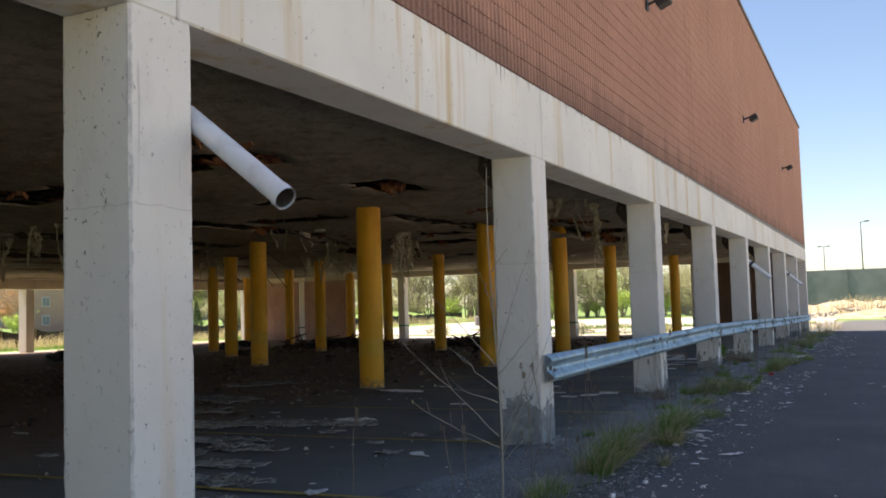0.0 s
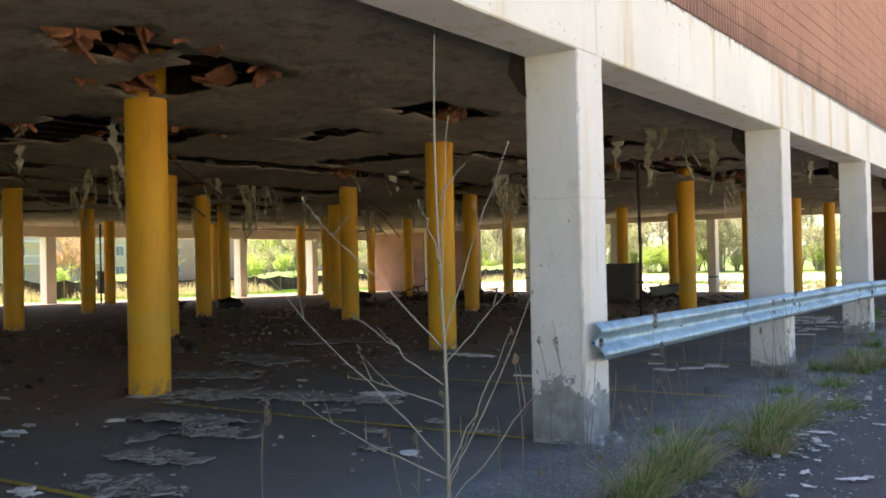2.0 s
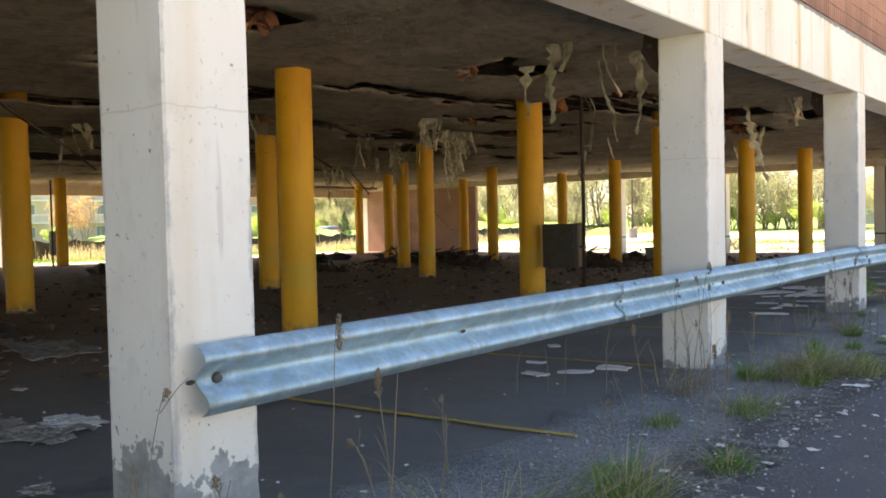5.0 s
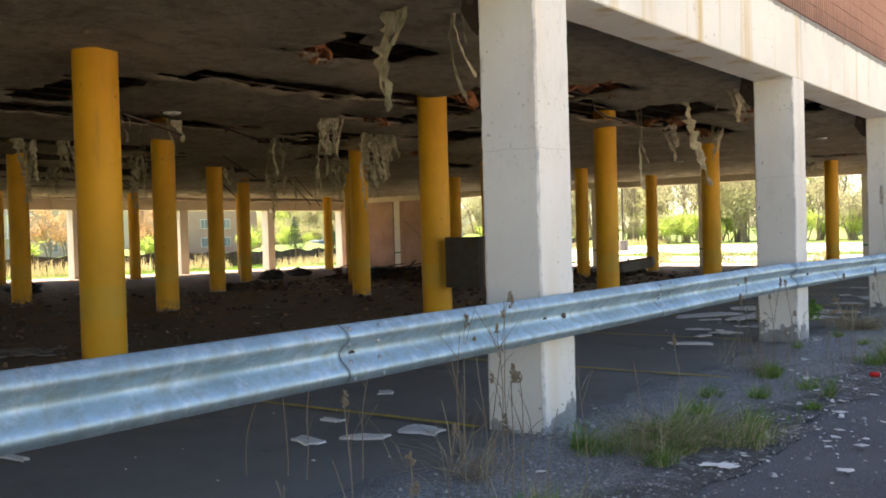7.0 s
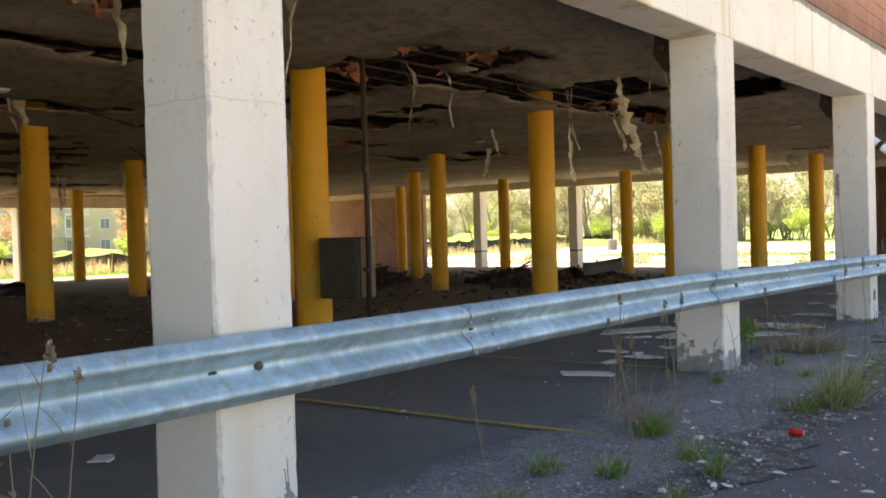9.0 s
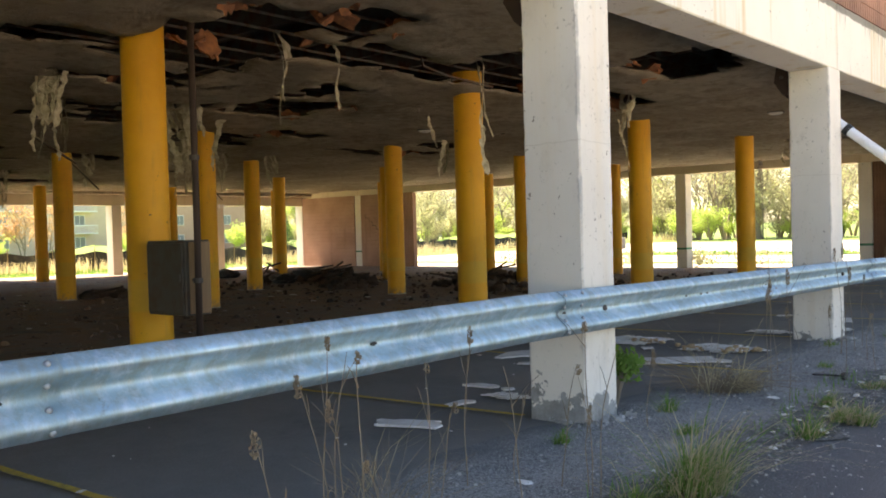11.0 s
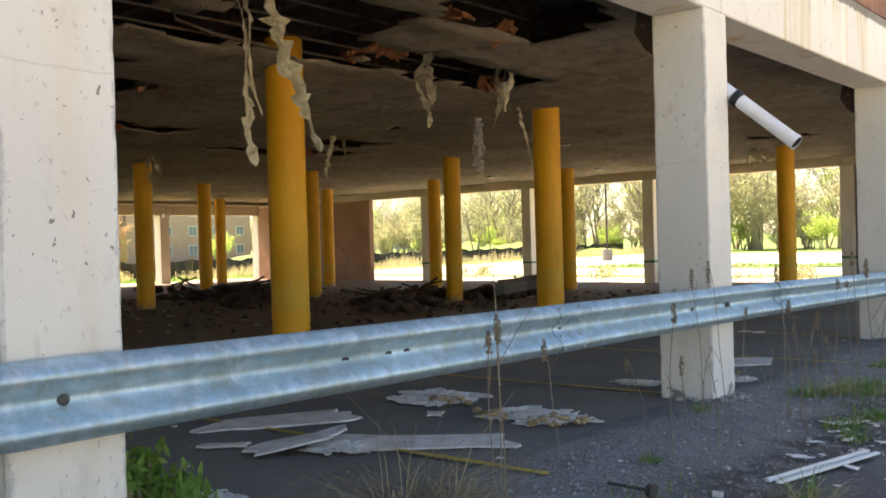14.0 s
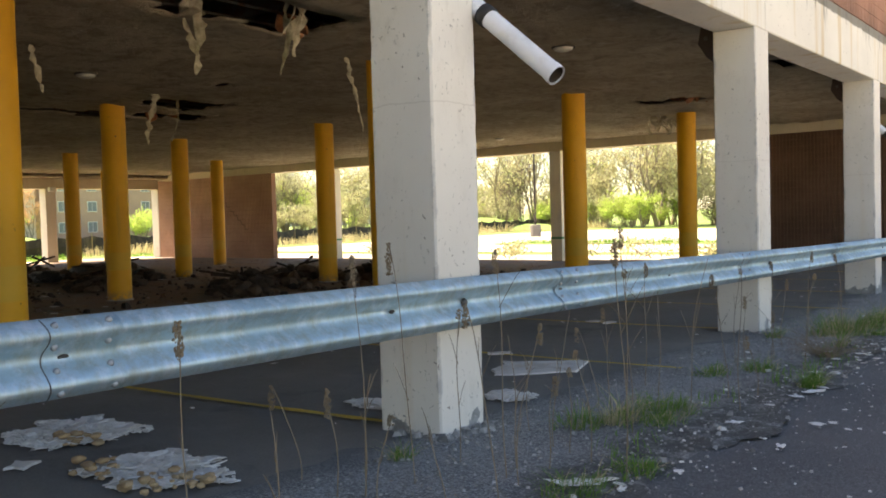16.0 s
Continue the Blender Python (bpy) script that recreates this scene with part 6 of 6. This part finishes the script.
def tree_mesh(seed, h, spread, leaves, size, leaf_mat, bare=0.3, stems=3):
    """Several leaning stems that fork into limbs and twigs, with loose leaf clumps."""
    rng = random.Random(seed)
    wood, crown, tips = bmesh.new(), bmesh.new(), []

    def limb(p, d, length, r, depth):
        pts = [p]
        for i in range(3):
            d = (d + Vector((rng.uniform(-.25, .25), rng.uniform(-.25, .25), rng.uniform(-.02, .16)))).normalized()
            pts.append(pts[-1] + d * length / 3)
        add_tube(wood, pts, [r, r * .8, r * .6, r * .4], 5 if depth < 2 else 3, False)
        if depth > 0:
            tips.extend(pts[1:])
        if depth < 3:
            for i in range(4 if depth else 6):
                u = rng.uniform(0.25, 1.0)
                q = pts[int(u * 2.99)].lerp(pts[int(u * 2.99) + 1], (u * 2.99) % 1)
                a = rng.uniform(0, 6.28)
                e = (d * 0.7 + Vector((math.cos(a), math.sin(a), rng.uniform(-.1, .6))) * 0.8 * spread / (0.4 * h)).normalized()
                limb(q, e, length * rng.uniform(0.4, 0.62), r * 0.42, depth + 1)

    for k in range(stems):
        a = 6.283 * k / stems + rng.uniform(-.5, .5)
        lean = rng.uniform(0.1, 0.35) if stems > 1 else 0.05
        limb(Vector((math.cos(a) * .15, math.sin(a) * .15, 0)), Vector((math.cos(a) * lean, math.sin(a) * lean, 1)).normalized(), h * rng.uniform(0.55, 0.75), h * 0.013, 0)
    rng.shuffle(tips)
    keep = tips[: max(10, int(len(tips) * (1 - bare)))]
    per = max(1, leaves // len(keep))
    for c in keep:
        leaf_clump(crown, c, spread * 0.16 * rng.uniform(.5, 1.3), per, size, rng)
    return to_mesh(wood, "trunk", M_BARK), to_mesh(crown, "crown", leaf_mat)


KINDS = [(tree_mesh(1, 8.0, 3.0, 3300, .12, M_LEAF), "fresh yellow-green spring tree at the lot edge"), (tree_mesh(2, 9.5, 3.2, 1900, .12, M_LEAF2, .4), "half-bare olive spring tree with visible branches"),
         (tree_mesh(3, 7.0, 3.4, 3300, .13, M_LEAF2, .2, 4), "bushy olive-green tree in the far thicket"), (tree_mesh(4, 10.5, 3.0, 300, .12, M_LEAF, .8, 1), "nearly bare tree with forked limbs"),
         (tree_mesh(5, 4.2, 2.8, 3200, .13, M_LEAF, .1, 6), "bright green bushy thicket tree"), (tree_mesh(6, 6.0, 2.8, 2200, .12, M_LEAF3, .2), "bronze-leaved ornamental tree by the houses")]


def tree(kind, x, y, s, turn):
    (wood, crown), label = KINDS[kind]
    ob = thing("tree", (0, 0, 0), label, "tree", "far trees")
    ob.matrix_basis = Matrix.LocRotScale((x, y, gz(y) - 0.1), Euler((0, 0, radians(turn))), (s, s, s * 1.02))
    for name, me in (("trunk", wood), ("crown", crown)):
        piece(name, me, ob, Matrix.Identity(4))


KINDS.append((tree_mesh(7, 5.0, 2.8, 900, .10, M_LEAF2, .3, 6), "twiggy brown thicket bush with few leaves"))
rng = random.Random(9)
for i in range(88):
    x = -132 + i * 1.25 + rng.uniform(-1.5, 1.5)
    y = 114 + rng.uniform(-4, 16) + max(0, (-60 - x) * 0.1)
    tree(rng.choice((0, 1, 1, 2, 3, 2, 1, 6)), x, y, rng.uniform(0.9, 1.45), rng.uniform(0, 360))
for i in range(110):
    tree(rng.choice((4, 2, 6, 6, 4)), -128 + i * 1.0 + rng.uniform(-1.2, 1.2), 111 + rng.uniform(-3, 7), rng.uniform(0.5, 1.0), rng.uniform(0, 360))
for x, y, k, s in ((-63, 98, 1, .8), (-66, 104, 3, .8), (-57, 112, 3, .85), (-54, 118, 1, .9), (-84, 66, 5, .9), (-80, 52, 5, .95), (-76, 60, 4, .6), (-86, 80, 4, .8), (-92, 92, 4, .9), (-72, 46, 4, .5), (-88, 58, 5, .9), (-84, 36, 5, 1.0), (-78, 74, 4, .7), (-90, 48, 5, .8)):
    tree(k, x, y, s, x * 7 % 360)


def spruce(x, y, h):
    rng = random.Random(int(h * 10))
    ob = thing("spruce", (x, y, gz(y)), "small dark green spruce on the lawn", "tree")
    part("trunk", tube([(0, 0, 0), (0, 0, h)], [h * .03, .01], 7), M_BARK, ob)
    bm = bmesh.new()
    for i in range(15):
        z = h * (0.1 + 0.88 * i / 15)
        r = h * 0.27 * (1 - i / 15.5)
        for k in range(11):
            a = k * 0.571 + i
            leaf_clump(bm, (math.cos(a) * r * .7, math.sin(a) * r * .7, z - r * .2), r * .6, 12, .09, rng, .35)
    tagged(part("crown", bm, M_LEAF4, ob), kind="stuff")


spruce(-75, 78, 4.4)
spruce(-71, 80, 3.4)


def house(name, x, y, depth, length, storeys, wall_mat, label, balconies, turn=0):
    """A long apartment house whose front looks towards +x; parts in its own axes."""
    ob = tagged(new(name), label, "house")
    ob.matrix_basis = pose(x, y, gz(y) - 0.1, 0, 0, turn)
    H = storeys * 2.8
    part("wall", box(-depth, 0, 0, length, -0.3, H), wall_mat, ob)
    bm = bmesh.new()
    rp = [(0.6, H), (0.6, H + 0.15), (-depth / 2, H + 2.6), (-depth - 0.6, H + 0.15), (-depth - 0.6, H)]
    a, b = [bm.verts.new((px, -0.5, pz)) for px, pz in rp], [bm.verts.new((px, length + 0.5, pz)) for px, pz in rp]
    bm.faces.new(a)
    bm.faces.new(b[::-1])
    for k in range(5):
        bm.faces.new((a[k], a[(k + 1) % 5], b[(k + 1) % 5], b[k]))
    part("roof", bm, M_ROOF, ob)
    n = int(length / 4.2)
    for s in range(storeys):
        for i in range(n):
            yc, z = (i + 0.5) * length / n, s * 2.8 + 0.9
            w = part("window", box(0.003, 0.06, yc - 0.75, yc + 0.75, z, z + 1.45, 0.01), M_TRIM, ob)
            part("pane", box(0.063, 0.075, yc - 0.66, yc - 0.03, z + 0.08, z + 1.37), M_GLASS, w)
            part("pane", box(0.063, 0.075, yc + 0.03, yc + 0.66, z + 0.08, z + 1.37), M_GLASS, w)
            if balconies and i % 2 == 0 and s:
                bl = part("balcony", box(0.08, 1.5, yc - 1.7, yc + 1.7, s * 2.8 - 0.1, s * 2.8 + 0.06), M_TRIM, ob)
                part("railing", box(1.42, 1.48, yc - 1.7, yc + 1.7, s * 2.8 + 0.95, s * 2.8 + 1.05), M_TRIM, bl)
                bm = bmesh.new()
                for k in range(16):
                    add_box(bm, 1.43, 1.47, yc - 1.68 + k * 0.22, yc - 1.64 + k * 0.22, s * 2.8 + 0.06, s * 2.8 + 0.95)
                part("balusters", bm, M_TRIM, bl)
                part("post", box(1.36, 1.48, yc - 1.72, yc - 1.60, -0.2, s * 2.8 - 0.1), M_TRIM, bl)


house("apartment_house", -108, 30, 12, 26, 3, M_TAN, "tan apartment house with white balconies beyond the lawn", True, 4)
house("apartment_house", -108, 60, 12, 20, 3, M_TAN, "tan apartment house with balconies beyond the lawn", True, 4)
house("apartment_house", -112, 83, 12, 22, 3, M_RED, "red brick apartment house with white windows", False, 4)
house("apartment_house", -105, 4, 12, 22, 3, M_RED, "red brick apartment house with white windows", False, 0)
house("warehouse", -205, 190, 40, 60, 3, M_SIDING, "long pale grey warehouse far beyond the field", False, -40)

far = thing("boundary_wall", (0, 0, 0), "long grey block boundary wall far beyond the drive", "wall", kind="structure")
for k in range(16):
    x = -34 + k * 6
    part("panel", box(x, x + 5.9, 150, 150.3, -1, 5.3), M_FARWALL, far)
    part("pier", box(x + 5.9, x + 6.0, 149.9, 150.35, -1, 5.45), M_FARWALL, far)


def street_lamp(x, y, h, heads, label, base=None):
    ob = thing("street_lamp", (x, y, gz(y) - 0.05), label, "street lamp", "lot lamps")
    part("pole", tube([(0, 0, 0), (0, 0, h)], [h * .007 + .02, h * .004 + .02], 10), M_POLE, ob, smooth=True)
    for s in heads:
        part("arm", tube([(0, 0, h - 0.05), (s * 0.8, 0, h + 0.05)], 0.05, 6), M_POLE, ob)
        part("head", box(min(s * 0.6, s * 1.5), max(s * 0.6, s * 1.5), -0.2, 0.2, h - 0.05, h + 0.15, 0.03), M_POLE, ob)
    if base:
        part("footing", tube([(0, 0, 0), (0, 0, 0.85), (0, 0, 0.9)], [0.42, 0.40, 0.34], 16), base, ob, "pale concrete footing")


street_lamp(-2.2, 182, 15.4, (1,), "tall dark car park lamp beyond the boundary wall")
street_lamp(-11.5, 240, 14.0, (-1, 1), "tall dark car park lamp beyond the boundary wall")
street_lamp(-40, 137, 7.2, (-1, 1), "dark double-headed car park lamp before trees")
street_lamp(-34.7, 78.6, 9.5, (1,), "thin car park lamp pole on a pale footing", M_STONE)
street_lamp(-62, 120, 7.0, (1,), "dark car park lamp before trees")


def far_car(x, y, paint, label):
    ob = thing("parked_car", (x, y, gz(y)), label, "car")
    bm = box(-2.1, 2.1, -0.85, 0.85, 0.32, 0.88, 0.12, 2)
    part("body", bm, paint, ob)
    part("cabin", box(-1.3, 0.9, -0.75, 0.75, 0.86, 1.42, 0.2, 2), M_GLASS, ob)
    for sx in (-1.3, 1.3):
        for sy in (-0.88, 0.72):
            wl = part("wheel", tube([(sx, sy, 0.32), (sx, sy + 0.17, 0.32)], 0.32, 16), M_BLACK, ob)
            part("rim", tube([(sx, sy - 0.004, 0.32), (sx, sy + 0.174, 0.32)], 0.19, 12), M_ALU, wl)


far_car(-92, 98, M_CARBLUE, "blue parked car far beyond the field")
far_car(-96, 103, M_CAN, "red parked car far beyond the field")

# verge strip, dry mounds and rocks beyond the building
sheet("verge", steps(-30, -4, 14), steps(65.5, 68.8, 4), 0.03, M_GROUND, "narrow green grass strip in the car park", category="grass", rough=0.05)


def mound(x, y, sx, sy, h, material, label, seed):
    bm = bmesh.new()
    n, m = 26, 8
    rings = []
    for i in range(m + 1):
        u = i / m
        rings.append([bm.verts.new((sx * (1 - u) * math.cos(6.283 * k / n), sy * (1 - u) * math.sin(6.283 * k / n),
                                    h * math.sin(u * 1.57) * (1 + 0.35 * noise.noise(Vector((k * .5, i * .6, seed))))  - 0.1)) for k in range(n)])
    for a, b in zip(rings, rings[1:]):
        for k in range(n):
            bm.faces.new((a[k], a[(k + 1) % n], b[(k + 1) % n], b[k]))
    bmesh.ops.remove_doubles(bm, verts=bm.verts, dist=0.001)
    ob = tagged(part("mound", bm, material, smooth=True), label, "mound")
    ob.matrix_basis = Matrix.Translation((x, y, gz(y)))


M_DIRT = mat("pale_dry_soil", (0.42, 0.34, 0.24), 0.95)
g = Graph(M_DIRT)
g.colour(g.mix(g.ramp(g.noise(1.2, 6, 0.7), 0.4, 0.65), (0.46, 0.38, 0.28), (0.28, 0.23, 0.13)))
g.bump(g.noise(4, 6), 0.8, 0.1)
for k, (x, y, sx, sy, h) in enumerate([(-2, 92, 9, 5, 1.3), (6, 98, 8, 6, 1.7), (-9, 99, 6, 5, 1.2), (1, 82, 6, 3, .7), (-60, 104, 14, 7, 1.3), (-72, 112, 12, 7, 1.6), (-86, 62, 10, 7, 1.2), (-84, 88, 12, 8, 1.1)]):
    mound(x, y, sx, sy, h, M_DIRT if k < 4 else M_GROUND, "pale dry soil mound with broken concrete" if k < 4 else "low grassy mound beyond the fence", k)
rubble_pile(-1, 84, 6, 2.2, 1.0, 130, 500, M_STONE, "pale broken concrete heap in the sun")
rubble_pile(5, 80, 5, 2.0, 0.8, 100, 501, M_STONE, "pale broken concrete heap in the sun")


def field(name, n, region, h, w, material, label, seed):
    rng = random.Random(seed)
    bm = bmesh.new()
    for i in range(n):
        x, y = rng.uniform(region[0], region[1]), rng.uniform(region[2], region[3])
        k = noise.noise(Vector((x * .25, y * .25, seed)))
        if k < -0.1:
            continue
        hb = h * rng.uniform(0.4, 1.2) * (0.7 + k)
        add_blade(bm, Vector((x, y, gz(y) - 0.05)), hb, w, hb * rng.uniform(0.1, 0.5), rng)
    tagged(part(name, bm, material), label, "grass", kind="stuff")


field("dry_grass", 9000, (-46.5, -43.5, 0, 60), 0.75, 0.012, M_STRAW, "dry tall grass standing before the silt fence", 1)
field("dry_grass", 5000, (-49.5, -44, 60, 112), 0.8, 0.016, M_STRAW, "dry tall grass standing before the silt fence", 2)
field("lawn_grass", 9000, (-46, -40.4, 0, 56), 0.22, 0.012, M_GRASS, "fresh green grass outside the far openings", 3)
field("lawn_grass", 3000, (-30, -4, 65.5, 68.8), 0.25, 0.014, M_GRASS, "fresh green grass on the car park strip", 4)
field("dry_grass", 5000, (-12, 14, 86, 104), 1.7, 0.03, M_STRAW, "tall tan dry grass on the mounds", 5)
field("dry_grass", 700, (-3.6, -2.0, 44, 58), 0.8, 0.008, M_STRAW, "dry weeds at the building corner", 6)

# ---- ribbed blocks of the upper wall ----
COURSE, BLOCK, RIB = 0.2, 0.4, 0.1


def block_shape():
    """Four vertical ribs, face to +x, one block long in y."""
    vs, fs = [], []
    w, hz = RIB - 0.006, COURSE - 0.012
    for k in range(4):
        y0 = k * RIB + 0.003
        b = len(vs)
        prof = ((0.0, y0), (0.026, y0 + 0.022), (0.026, y0 + w - 0.022), (0.0, y0 + w))
        vs += [(x, y, 0.006) for x, y in prof] + [(x, y, 0.006 + hz) for x, y in prof]
        fs += [(b + j, b + j + 1, b + 5 + j, b + 4 + j) for j in range(3)] + [(b + 4, b + 5, b + 6, b + 7), (b + 3, b + 2, b + 1, b)]
    return vs, fs


bv, bf = block_shape()
block_me = bpy.data.meshes.new("block")
block_me.from_pydata(bv, [], bf)
block_me.materials.append(M_BRICK)
vs, fs = [], []
rng = random.Random(8)
rows, cols = int((ROOF - BEAM_TOP) / COURSE), int((Y_B + 2.0) / BLOCK)
for r in range(rows):
    for k in range(cols):
        y = Y_B - (k + 1) * BLOCK - (0.2 if r % 2 else 0)
        z = BEAM_TOP + 0.004 + r * COURSE + rise(y) * (1 - r / rows)
        x = FACE - 0.024 + rng.uniform(-0.003, 0.003)
        if r < 10 and 5.2 < y < 17.2:
            piece("block", block_me, wall, Matrix.Translation((x, y, z)))
        else:
            b = len(vs)
            vs += [(x + p[0], y + p[1], z + p[2]) for p in bv]
            fs += [tuple(b + i for i in f) for f in bf]
me = bpy.data.meshes.new("far_blocks")
me.from_pydata(vs, [], fs)
me.materials.append(M_BRICK)
rest = new("far_blocks", me)
rest.parent = wall
tagged(rest, kind="stuff")
